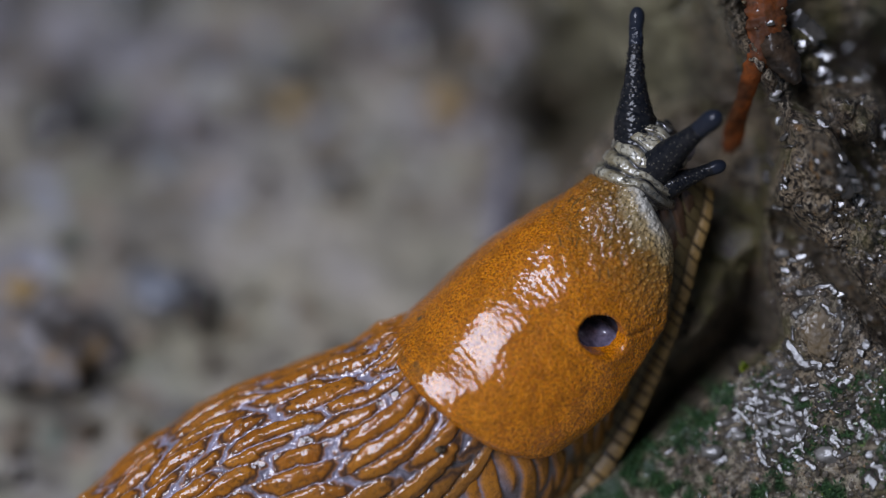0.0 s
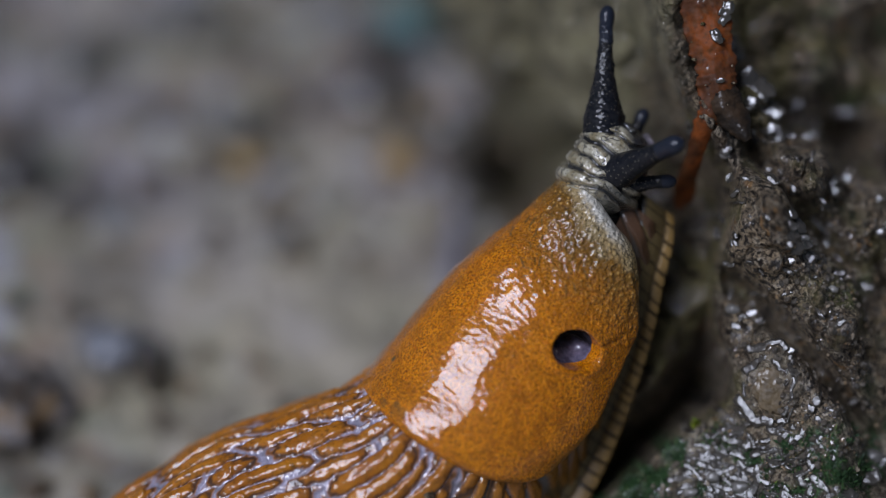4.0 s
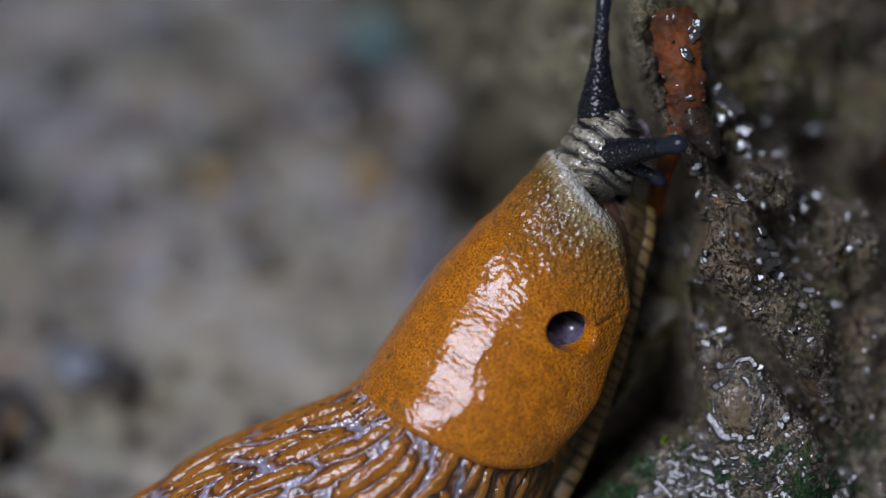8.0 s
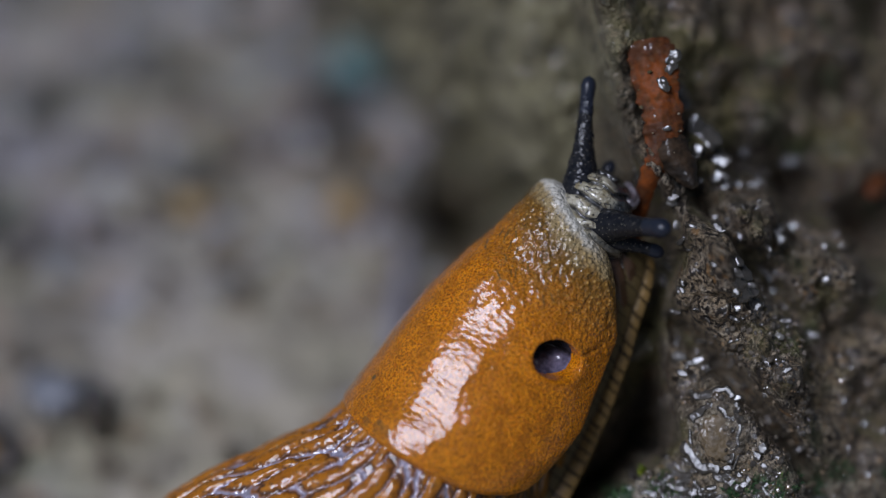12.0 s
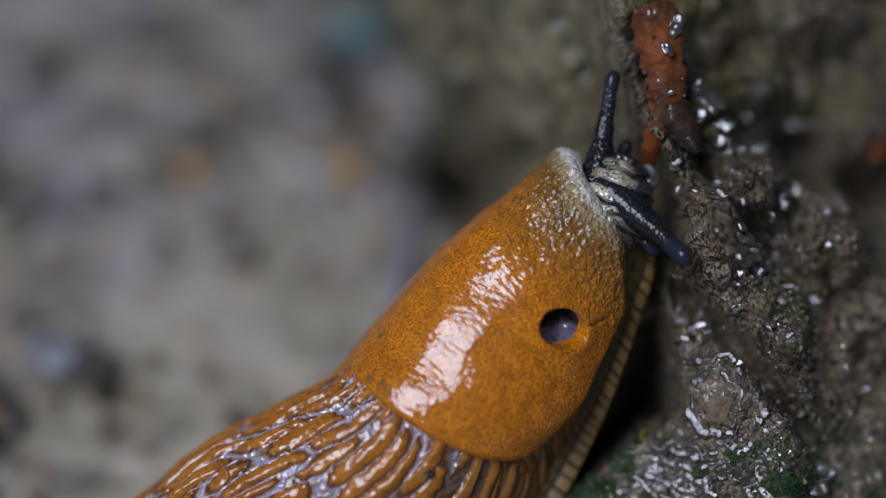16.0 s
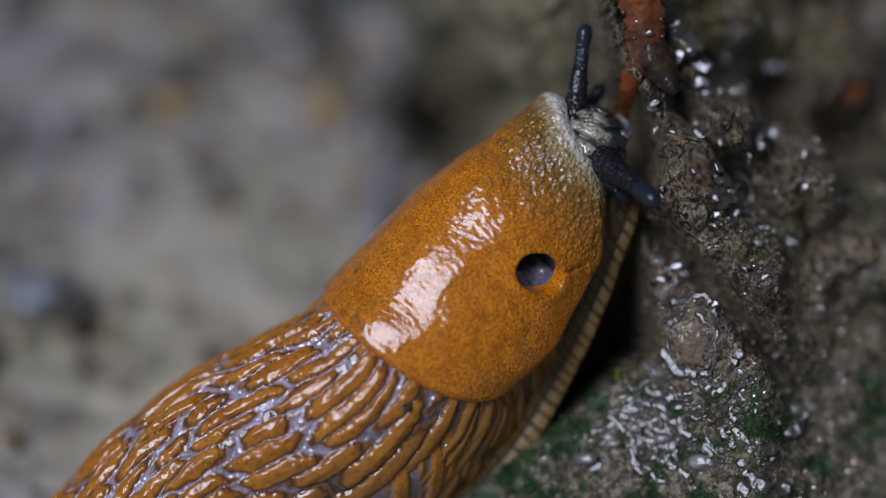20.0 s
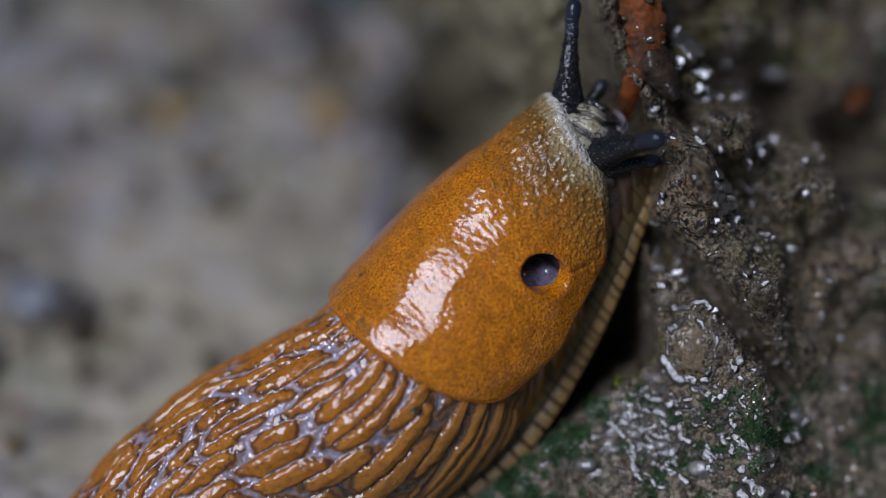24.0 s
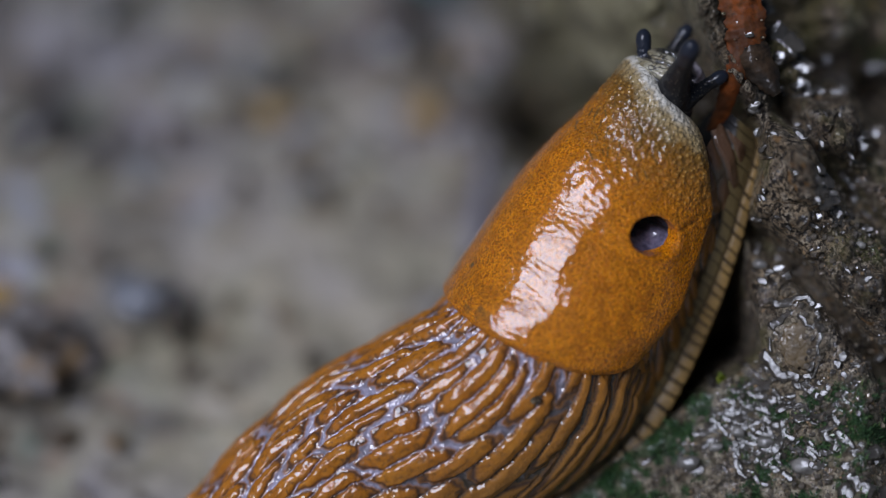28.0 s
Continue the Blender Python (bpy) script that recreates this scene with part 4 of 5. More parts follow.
tagged(lobe, "pale lilac-grey wet lip")
speck_v, speck_f = lump(8, 0.55, (1, 0.8, 0.5), 2)
speck_at = slug_skin(np.array([30.6]), np.array([radians(46)]), 0.35)[0]
speck = new("dirt_speck", mesh_of("dirt_speck", speck_v + speck_at - BACK_AT, speck_f, ROCK))
speck.parent = slug_back
tagged(speck, "grey speck of dirt stuck to the skin")
upper_a = build_tentacle("upper_tentacle", 15, 0.72, 1.65, "long black granular feeler", 0.27)
upper_b = build_tentacle("upper_tentacle", 12, 0.92, 2.05, "black feeler pointing out over the rock", 0.10)
lower_a = build_tentacle("lower_tentacle", 6, 0.66, 1.055, "short blue-black lower feeler", 0.10)
lower_b = build_tentacle("lower_tentacle", 6, 0.66, 1.05, "short blue-black lower feeler", 0.10)


# ---- leaf, moss, pebbles, grit ----
def on_rock(p, q, lift=0.0):
    w = outcrop(np.asarray(p, float), np.asarray(q, float))[0]
    return place(p, q, w + lift)


def strip(stations, thick, seed, n=160, m=31):
    """A limp strip through stations (across, up, out, width), curled a little at its edges."""
    s = np.linspace(0, len(stations) - 1, n)
    k = np.arange(len(stations))
    cols = list(zip(*stations))
    p, q, w, wd = (glide(s, k, c) for c in cols)
    dp, dq = np.gradient(p), np.gradient(q)
    ln = np.hypot(dp, dq)
    sx, sy = -dq / ln, dp / ln
    v = np.linspace(-1, 1, m)
    half = wd[:, None] / 2 * (1 + 0.20 * perlin(s[:, None] * 2.2 + 0 * v, 3.7 * np.sign(v) + 0 * s[:, None], 0.4, seed) + 0.14 * perlin(s[:, None] * 7.3 + 0 * v, 3.7 * np.sign(v) + 0 * s[:, None], 0.7, seed + 5) + 0.04 * perlin(s[:, None] * 19 + 0 * v, 3.7 * np.sign(v) + 0 * s[:, None], 0.2, seed + 6))
    pp, qq = p[:, None] + sx[:, None] * v * half, q[:, None] + sy[:, None] * v * half
    ww = w[:, None] - 0.55 * v**2 * np.minimum(half, 1.5) + 0.35 * perlin(pp / 1.6, qq / 1.6, 0.2, seed + 1) + 0.12 * perlin(pp / 0.5, qq / 0.5, 0.2, seed + 2)
    top = place(pp, qq, ww + 2.0)
    low = place(pp, qq, ww + 2.0 - thick)
    pts = np.concatenate([top, low[:, ::-1]], 1)
    faces = grid_faces(n, 2 * m, True).tolist() + [list(range(2 * m))[::-1], [(n - 1) * 2 * m + i for i in range(2 * m)]]
    return pts, faces


def flap_skin():
    s = Surface("thin_brown_leaf", 0.55, 0.12, 0.1)
    s.shader.inputs["Specular IOR Level"].default_value = 0.2
    s.colour(s.mix(s.ramp(s.noise(1.5, 4), (0.4, 0.0), (0.62, 1.0)), (0.016, 0.011, 0.007), (0.05, 0.03, 0.016)))
    s.bump(s.noise(0.6, 4), 0.2, 0.7)
    s.wet(s.noise(1.0, 2), 0.2, 0.7)
    return s.material


FLAP = flap_skin()


def build_leaf():
    pts, f = strip([(17.8, 26.0, -0.6, 3.6), (18.0, 24.8, 0.0, 4.6), (18.4, 22.0, 0.4, 4.2), (18.9, 19.5, 0.6, 3.9), (19.0, 17.0, 0.6, 3.4), (18.3, 14.4, 0.0, 2.2),
                    (17.6, 12.4, -1.4, 1.7), (17.0, 9.8, -4.4, 1.7), (16.6, 7.6, -7.6, 2.0), (16.3, 6.2, -9.0, 1.0)], 0.7, 101)
    leaf = thing("leaf_strip", pts, f, LEAF, pts[0, 0], "wet red-brown rotting leaf strip clinging to the rock", "leaf")
    pts, f = strip([(18.9, 17.6, 0.5, 3.0), (19.8, 15.6, 0.7, 3.2), (20.8, 13.8, 0.7, 2.6), (21.8, 12.2, 0.5, 0.8)], 0.3, 107, 60, 17)
    ob = new("leaf_flap", mesh_of("leaf_flap", pts.reshape(-1, 3) - np.array(leaf.location), f, FLAP))
    ob.parent = leaf
    tagged(ob, "thin dark brown torn edge")
    for a, b, w, size, turn in ((19.9, 23.9, 2.3, 1.1, 1.2), (18.9, 21.8, 2.75, 0.8, -0.7), (19.2, 17.6, 2.9, 0.35, 0.4)):
        v, f = lump(150 + int(a * 10 + b), size, (1.0, 0.55, 0.14), 4)
        v = v * (1 + 0.9 * perlin(v[:, 0] / 0.0005, v[:, 1] / 0.0005, v[:, 2] / 0.0005, 144))[:, None]
        c, s = math.cos(turn), math.sin(turn)
        v = v @ np.stack([c * ACROSS + s * UPSLOPE + 0.27 * c * OUTWARD, c * UPSLOPE - s * ACROSS, OUTWARD - 0.27 * ACROSS + 0.16 * UPSLOPE])
        bead = new("water_bead", mesh_of("water_bead", v + place(a, b, w) - np.array(leaf.location), f, DROP))
        bead.parent = leaf
        tagged(bead, "shining drop of water on the leaf")
    rng = np.random.default_rng(31)
    for p, q, w in [(17.0, 19.6, 2.0), (16.8, 21.2, 1.8), (17.2, 18.2, 2.0), (20.4, 19.0, 2.0), (20.5, 17.4, 2.2), (18.9, 16.4, 2.8), (19.9, 15.4, 2.7), (18.0, 17.2, 2.5), (17.6, 14.4, 2.0), (18.6, 13.4, 2.0), (19.6, 21.4, 2.3), (17.8, 22.8, 2.3)]:
        v, f = lump(200 + int(q * 3), rng.uniform(0.10, 0.24), (1, 0.8, 0.7), 2)
        crumb = new("soil_crumb", mesh_of("soil_crumb", v + place(p, q, w) - np.array(leaf.location), f, ROCK))
        crumb.parent = leaf
        tagged(crumb, "dark wet crumb of soil")


KERNEL = stone_skin("stone_grain", (0.05, 0.042, 0.032), (0.26, 0.21, 0.15), 0.7)


def build_grains():
    rng = np.random.default_rng(5)
    base_v, base_f = lump(3, 1.0 / MM, (1, 0.8, 0.7), 1)
    base_f = np.array(base_f)
    kernels = [mesh_of("pebble", lump(180 + k, 1.0 / MM, (1, 0.8, 0.7), 2)[0], lump(180 + k, 1.0 / MM, (1, 0.8, 0.7), 2)[1], KERNEL) for k in range(4)]
    singles = []
    verts, faces, off = [], [], 0
    spots_p, spots_q = rng.uniform(12, 41, 20000), rng.uniform(-27, 24, 20000)
    crowd = perlin(spots_p / 2.4, spots_q / 2.4, 0.3, 151) + rng.uniform(-0.25, 0.25, 20000)
    spots_p, spots_q = spots_p[crowd > -0.05], spots_q[crowd > -0.05]
    seats = on_rock(spots_p, spots_q)
    for p, q, seat in zip(spots_p, spots_q, seats):
        if p < 20 + (q + 11) * 1.3 and q < -9:
            continue
        e1 = (p - 16) * 0.787 - (q - 8.4) * 0.617
        if e1 < 12:
            continue
        size = 0.07 + 0.32 * rng.random() ** 5
        at = seat + OUTWARD * size * 0.35 * MM
        twist = Euler(rng.uniform(0, 6, 3))
        if size > 0.295 and p < 33:
            ob = new("pebble", kernels[len(singles) % 4])
            ob.matrix_world = Matrix.LocRotScale(Vector(at), twist, Vector([size * MM] * 3))
            tagged(ob, "tiny wet stone grain lying on the rock", "pebble", "stone grains on the rock")
            singles.append(ob)
            continue
        m = np.array(twist.to_matrix())
        verts.append((base_v * rng.uniform(0.7, 1.3, 3)) @ m.T * size * MM + at)
        faces.append(base_f + off)
        off += len(base_v)
    thing("grit", np.concatenate(verts), np.concatenate(faces), GRAIN, (0.02, 0, 0.03), "wet sand grains and grit on the rock", "grit", kind="stuff", smooth=False)


def build_moss():
    rng = np.random.default_rng(9)
    verts, faces = [], []
    spots_p, spots_q = rng.uniform(6, 42, 16000), rng.uniform(-27, -11, 16000)
    out, green, pale, even = outcrop(spots_p, spots_q)
    roots = place(spots_p, spots_q, out - 0.1)
    for root, g in zip(roots, green):
        if g < 0.4:
            continue
        lean = rng.normal(0, 0.5, 3)
        up = OUTWARD * 0.8 + UPSLOPE * 0.5 + lean
        up = up / np.linalg.norm(up)
        sd = np.cross(up, rng.normal(0, 1, 3))
        sd = sd / np.linalg.norm(sd)
        h, wd = rng.uniform(0.3, 0.8) * MM, rng.uniform(0.05, 0.11) * MM
        bow = np.cross(sd, up) * h * 0.3
        i = len(verts)
        verts += [root - sd * wd * 0.6, root + sd * wd * 0.6, root + up * h * 0.5 + sd * wd + bow * 0.5, root + up * h * 0.5 - sd * wd + bow * 0.5, root + up * h + bow * 1.6]
        faces += [[i, i + 1, i + 2, i + 3], [i + 3, i + 2, i + 4]]
    thing("moss", np.array(verts), faces, MOSS, (0.02, 0, 0.02), "small dark green moss shoots on the ledge", "moss", kind="stuff")


def build_pebbles():
    rng = np.random.default_rng(12)
    spots = [(14.1, -21.5, 1.1, "small white quartz pebble"), (21.0, -19.5, 0.9, "grey wet pebble"), (24.5, -21.5, 1.3, "grey wet pebble"), (18.5, -18.6, 0.8, "grey wet pebble"),
             (33.5, -17.0, 1.2, "blue-grey wet pebble"), (16.5, -20.0, 0.7, "grey wet pebble"), (29.5, -1.4, 0.55, "small ochre pebble"),
             (26.5, 3.2, 0.8, "pale wet pebble"), 
             (19.8, 10.9, 0.5, "white quartz chip"), (17.4, 13.6, 0.5, "white quartz chip"), (20.6, -3.2, 0.8, "grey wet pebble"), (21.6, 20.6, 0.9, "wet grey pebble")]
    for i, (p, q, size, label) in enumerate(spots):
        v, f = lump(30 + i, size * 0.8, (1.15, 0.8, 0.5))
        v = v @ np.stack([ACROSS * 0.97 + OUTWARD * 0.26, UPSLOPE * 0.98 - OUTWARD * 0.15, OUTWARD * 0.96 - ACROSS * 0.26 + UPSLOPE * 0.15])
        at = on_rock(np.array([p]), np.array([q]), size * 0.22)[0]
        ob = thing("pebble", v + at, f, PEBBLE, at, label + " on the rock", "pebble", "pebbles on the rock")
    # stones lying on the mud: across, deep, size
    tan = stone_skin("ochre_stone", (0.42, 0.26, 0.08), (0.50, 0.33, 0.12))
    dark = stone_skin("dark_stone", (0.05, 0.045, 0.04), (0.10, 0.09, 0.08))
    teal = stone_skin("teal_stone", (0.10, 0.22, 0.22), (0.14, 0.27, 0.27))
    blue = stone_skin("blue_grey_stone", (0.14, 0.15, 0.17), (0.24, 0.25, 0.28))
    for i, (p, q, size, mt, label) in enumerate([(-47.2, -13.0, 6.8, CLOD, "rough brown clod of earth"), (-49.8, -6.4, 2.2, tan, "small ochre pebble"),
                                                 (-36.6, -7.0, 3.6, blue, "blue-grey stone"), (-33.6, -7.0, 2.2, dark, "dark stone"), (-9.0, 24.0, 4.0, teal, "blue-green stone"),
                                                 (-13.0, 17.0, 4.0, dark, "dark stone"), (-5.0, 13.0, 3.5, PEBBLE, "pale grey stone"), (-25.0, 14.0, 3.2, PEBBLE, "pale pinkish stone"),
                                                 (-10.0, 10.5, 2.4, tan, "ochre pebble"), (-24.0, 10.5, 2.0, tan, "ochre pebble"), (-46.0, 9.0, 4.5, dark, "dark stone"),
                                                 (-40.0, 20.0, 5.0, PEBBLE, "grey stone"), (-30.0, 24.0, 6.0, PEBBLE, "grey stone"), (-21.0, 3.0, 2.6, PEBBLE, "beige stone")]):
        w = rest_on_ground(q)
        at = place(p * (1 - w / 210), q * (1 - w / 210), w)
        q2 = q * (1 - w / 210)
        w = rest_on_ground(q2)
        at = place(p * (1 - w / 210), q2, w)
        at[2] = size * 0.25 * MM
        v, f = lump(60 + i, size, (1, 0.9, 0.65), 4)
        if mt is CLOD:
            u = v / (size * MM)
            v = v * (1 + 0.5 * perlin(u[:, 0] * 1.8, u[:, 1] * 1.8, u[:, 2] * 1.8, 140) + 0.35 * perlin(u[:, 0] * 4, u[:, 1] * 4, u[:, 2] * 4, 141))[:, None]
        thing("stone", v + at, f, mt, at, label + " lying on the mud", "stone", "stones on the mud")
    verts, faces, off = [], [], 0
    bv, bf = lump(4, 1.0 / MM, (1, 0.85, 0.7), 1)
    bf = np.array(bf)
    for k in range(900):
        x, y = rng.uniform(-0.075, 0.03), rng.uniform(-0.04, 0.13)
        size = 0.5 + 2.0 * rng.random() ** 4
        m = np.array(Euler(rng.uniform(0, 6, 3)).to_matrix())
        verts.append((bv * rng.uniform(0.7, 1.3, 3)) @ m.T * size * MM + np.array([x, y, -0.0002]))
        faces.append(bf + off)
        off += len(bv)
    thing("gravel", np.concatenate(verts), np.concatenate(faces), GRAVEL, (0, 0, 0), "loose grey gravel on the mud", "gravel", kind="stuff", smooth=False)


def build_boulder():
    """The smooth stone set in the ledge a part of the rock."""
    base = on_rock(np.array([24.0]), np.array([-10.5]))[0]
    v, f = lump(77, 1.9, (1.0, 1.05, 0.22), 5)
    u = v / (1.9 * MM)
    v = v * (1 + 0.10 * perlin(u[:, 0] * 5, u[:, 1] * 5, u[:, 2] * 5, 142) + 0.10 * np.abs(perlin(u[:, 0] * 11, u[:, 1] * 11, u[:, 2] * 11, 143)))[:, None]
    turn = np.stack([ACROSS, UPSLOPE, OUTWARD * 0.95 - ACROSS * 0.26 + UPSLOPE * 0.16])
    at = base + OUTWARD * 0.15 * MM
    st = new("embedded_stone", mesh_of("embedded_stone", v @ turn + at - np.array(rock.location), f, stone_skin("olive_stone", (0.15, 0.105, 0.055), (0.17, 0.12, 0.06), 0.3)))
    st.parent = rock
    tagged(st, "rough ochre-brown stone set in the ledge")


def build_drops():
    """Fat drops of water standing on the rock: across, up, size, turn."""
    spots = [(22.3, 18.0, 1.35, 1.2), (23.5, 17.3, 1.5, -0.7), (22.2, 15.9, 0.8, 0.3), (24.6, 15.4, 1.15, -0.4), (24.3, 13.6, 0.8, 0.2), (25.2, 12.9, 0.7, -0.5),
             (19.9, 11.3, 0.55, 0.6), (20.4, 8.9, 0.45, 1.3), (25.5, 5.4, 0.6, -0.8), (26.2, 4.4, 0.8, -0.9), (26.7, 2.9, 0.7, -0.6), (25.6, 1.2, 0.5, 0.2),
             (22.2, -3.7, 0.6, 0.4), (23.0, -4.3, 0.5, -0.3), (25.4, -7.0, 0.5, 0.3), (32.0, 9.0, 0.6, 0.0), (34.4, 3.8, 0.45, 0.5), (33.6, -1.2, 0.6, -0.4)]
    for i, (p, q, size, turn) in enumerate(spots):
        v, f = lump(210 + i, size, (1.0, 0.66, 0.10), 4)
        v = v * (1 + 0.25 * perlin(v[:, 0] / 0.0006, v[:, 1] / 0.0006, v[:, 2] / 0.0006, 145))[:, None]
        c, k = math.cos(turn), math.sin(turn)
        v = v @ np.stack([c * ACROSS + k * UPSLOPE + 0.27 * c * OUTWARD, c * UPSLOPE - k * ACROSS - 0.16 * c * OUTWARD, OUTWARD - 0.27 * ACROSS + 0.16 * UPSLOPE])
        k = np.linspace(-0.5, 0.5, 7) * size
        near = outcrop(p + k[:, None] + 0 * k, q + 0 * k[:, None] + k)[0]
        at = place(p, q, np.percentile(near, 80))
        thing("water_drop", v + at, f, DROP, at, "shining drop of water on the wet rock", "water drop", "water drops on the rock")


def build_sprig():
    rng = np.random.default_rng(4)
    root = on_rock(np.array([17.5]), np.array([-13.9]), 0.0)[0]
    verts, faces = [], []
    for k in range(26):
        up = OUTWARD + rng.normal(0, 0.7, 3)
        up = up / np.linalg.norm(up)
        sd = np.cross(up, rng.normal(0, 1, 3))
        sd = sd / np.linalg.norm(sd)
        h, wd, i = rng.uniform(0.6, 1.1) * MM, 0.22 * MM, len(verts)
        verts += [root - sd * wd * 0.4, root + sd * wd * 0.4, root + up * h * 0.6 + sd * wd, root + up * h * 0.6 - sd * wd, root + up * h]
        faces += [[i, i + 1, i + 2, i + 3], [i + 3, i + 2, i + 4]]
    s = Surface("bright_moss", 0.5)
    s.colour(s.mix(s.island(), (0.16, 0.24, 0.02), (0.34, 0.40, 0.03)))
    thing("moss_sprig", np.array(verts), faces, s.material, root, "bright yellow-green moss sprig beside the cleft", "moss")


def build_stem():
    """A bleached plant stem lying on the mud."""
    n, m = 40, 16
    k, t = np.meshgrid(np.linspace(0, 1, n), np.linspace(0, 2 * math.pi, m, endpoint=False), indexing="ij")
    r = (1.15 - 0.35 * k) * (1 + 0.10 * perlin(k * 9, t * 0, 0.3, 191) + 0.06 * perlin(k * 5, np.cos(t) * 2, 0.7, 192))
    x = -7.4 + 1.3 * k + 0.5 * np.sin(k * 3.0) + r * np.cos(t)
    y, z = 30 + 20 * k, 1.6 + 0.9 * k + r * np.sin(t)
    faces = grid_faces(n, m, True).tolist() + [list(range(m))[::-1], [(n - 1) * m + i for i in range(m)]]
    s = Surface("bleached_stem", 0.5, 0.5, 0.15)
    s.colour(s.mix(s.ramp(s.noise(1.5, 4), (0.4, 0.0), (0.65, 1.0)), (0.36, 0.34, 0.40), (0.19, 0.175, 0.20)))
    s.bump(s.noise(0.6, 4), 0.2, 0.7)
    thing("plant_stem", np.stack([x, y, z], -1) * MM, faces, s.material, (-0.007, 0.04, 0), "pale greyish lilac plant stem lying on the mud", "stem")


build_boulder()
build_drops()
build_sprig()
build_stem()
far_v, far_f = lump(19, 1.5, (1, 1.3, 0.5))
far_at = on_rock(np.array([41.5]), np.array([13.6]), 0.5)[0]
thing("leaf_scrap", far_v + far_at, far_f, LEAF, far_at, "red-brown leaf scrap lying on the rock", "leaf")
build_leaf()
build_grains()
build_moss()
build_pebbles()


# ---- movement: seconds, place in millimetres, turn in degrees ----
SLUG_WAY = [(0, -4.36, -5.55, 16.06, 0, 0, 0), (1.5, -3.79, -4.81, 16.94, 0, 0, 0), (3, -3.05, -4.06, 17.83, 0, 0, 0), (6, -1.45, -2.43, 19.77, 0, 0, 0), (8, -0.57, -1.70, 20.65, 0, 0, 0), (10, -0.11, -1.53, 20.84, 0, 0, 0), (12, 0.34, -1.51, 20.87, 0, 0, 0), (15, 0.65, -1.61, 20.74, 0, 0, 0), (17, 0.86, -1.62, 20.73, 0, 0, 0), (21, 0.94, -1.68, 20.67, 0, 0, 0), (25, 1.51, -1.37, 21.03, 0, 0, 0), (28, 1.77, 0.09, 22.77, 0, 0, 0)]
MANTLE_WAY = [
    (0, 4.14, 0.60, 10.04, -0.7, 5.3, -4.2), (0.5, 4.07, 0.61, 10.06, -0.7, 4.4, -3.4), (1, 4.04, 0.62, 10.07, -0.6, 3.6, -2.8),
    (1.5, 4.14, 0.60, 10.04, -0.5, 3.2, -2.5), (2, 4.24, 0.57, 10.02, -0.4, 2.8, -2.2), (2.5, 4.23, 0.58, 10.02, -0.3, 2.1, -1.7),
    (3, 4.14, 0.60, 10.04, -0.2, 1.1, -0.9), (3.5, 4.10, 0.58, 10.03, -0.2, 0.2, -0.1), (5.5, 4.02, 0.67, 10.13, 0.1, -3.3, 2.5),
    (6, 4.14, 0.60, 10.04, 0.2, -3.6, 2.7), (6.5, 4.27, 0.61, 10.06, 0.2, -3.9, 2.9), (7, 4.31, 0.64, 10.10, 0.2, -4.3, 3.2),
    (7.5, 4.25, 0.65, 10.11, 0.2, -4.8, 3.5), (8, 4.14, 0.60, 10.04, 0.2, -4.9, 3.7), (8.5, 4.10, 0.61, 10.07, 0.2, -4.7, 3.6),
    (9, 4.08, 0.59, 10.04, 0.2, -4.4, 3.3), (9.5, 4.09, 0.59, 10.04, 0.2, -4.1, 3.1), (10, 4.14, 0.60, 10.04, 0.2, -3.8, 2.9),
    (10.5, 4.19, 0.57, 10.01, 0.2, -3.3, 2.5), (11, 4.22, 0.55, 9.98, 0.2, -3.0, 2.3), (11.5, 4.19, 0.57, 10.02, 0.2, -3.0, 2.3),
    (12, 4.14, 0.60, 10.04, 0.2, -3.0, 2.3), (12.5, 4.15, 0.63, 10.09, 0.1, -2.8, 2.1), (14.5, 4.25, 0.50, 9.93, 0.0, -0.4, 0.3),
    (15, 4.14, 0.60, 10.04, 0.0, -0.8, 0.7), (15.5, 4.13, 0.61, 10.06, 0.0, -0.8, 0.6), (16, 4.19, 0.61, 10.06, 0.0, -0.6, 0.5),
    (16.5, 4.20, 0.63, 10.08, 0.0, -0.3, 0.2), (17, 4.14, 0.60, 10.04, -0.0, 0.2, -0.2), (17.5, 4.10, 0.49, 9.92, -0.1, 1.1, -0.8),
    (18, 4.06, 0.43, 9.85, -0.1, 1.7, -1.3), (18.5, 4.02, 0.46, 9.89, -0.1, 1.5, -1.1), (19, 4.01, 0.49, 9.92, -0.1, 1.3, -0.9),
    (19.5, 4.08, 0.49, 9.92, -0.1, 1.4, -1.1), (20, 4.16, 0.50, 9.93, -0.1, 1.6, -1.3), (20.5, 4.17, 0.53, 9.96, -0.1, 1.7, -1.3),
    (21, 4.14, 0.60, 10.04, -0.0, 1.5, -1.2), (21.5, 4.10, 0.64, 10.10, 0.0, 1.3, -1.0), (23.5, 4.09, 0.69, 10.15, 0.0, 0.7, -0.4),
    (24, 4.05, 0.64, 10.10, -0.0, 0.6, -0.3), (24.5, 4.07, 0.60, 10.05, -0.1, 0.6, -0.2), (25, 4.14, 0.60, 10.04, -0.0, 0.4, -0.2),
    (25.5, 4.25, 0.44, 9.86, -0.0, 0.1, 0.1), (26, 4.33, 0.35, 9.75, 0.0, -0.5, 0.6), (26.5, 4.30, 0.36, 9.77, 0.1, -1.6, 1.5),
    (27, 4.17, 0.46, 9.88, 0.1, -3.2, 2.7), (27.5, 4.11, 0.55, 9.99, 0.1, -4.7, 3.9), (28, 4.14, 0.60, 10.04, 0.1, -5.8, 4.8)]
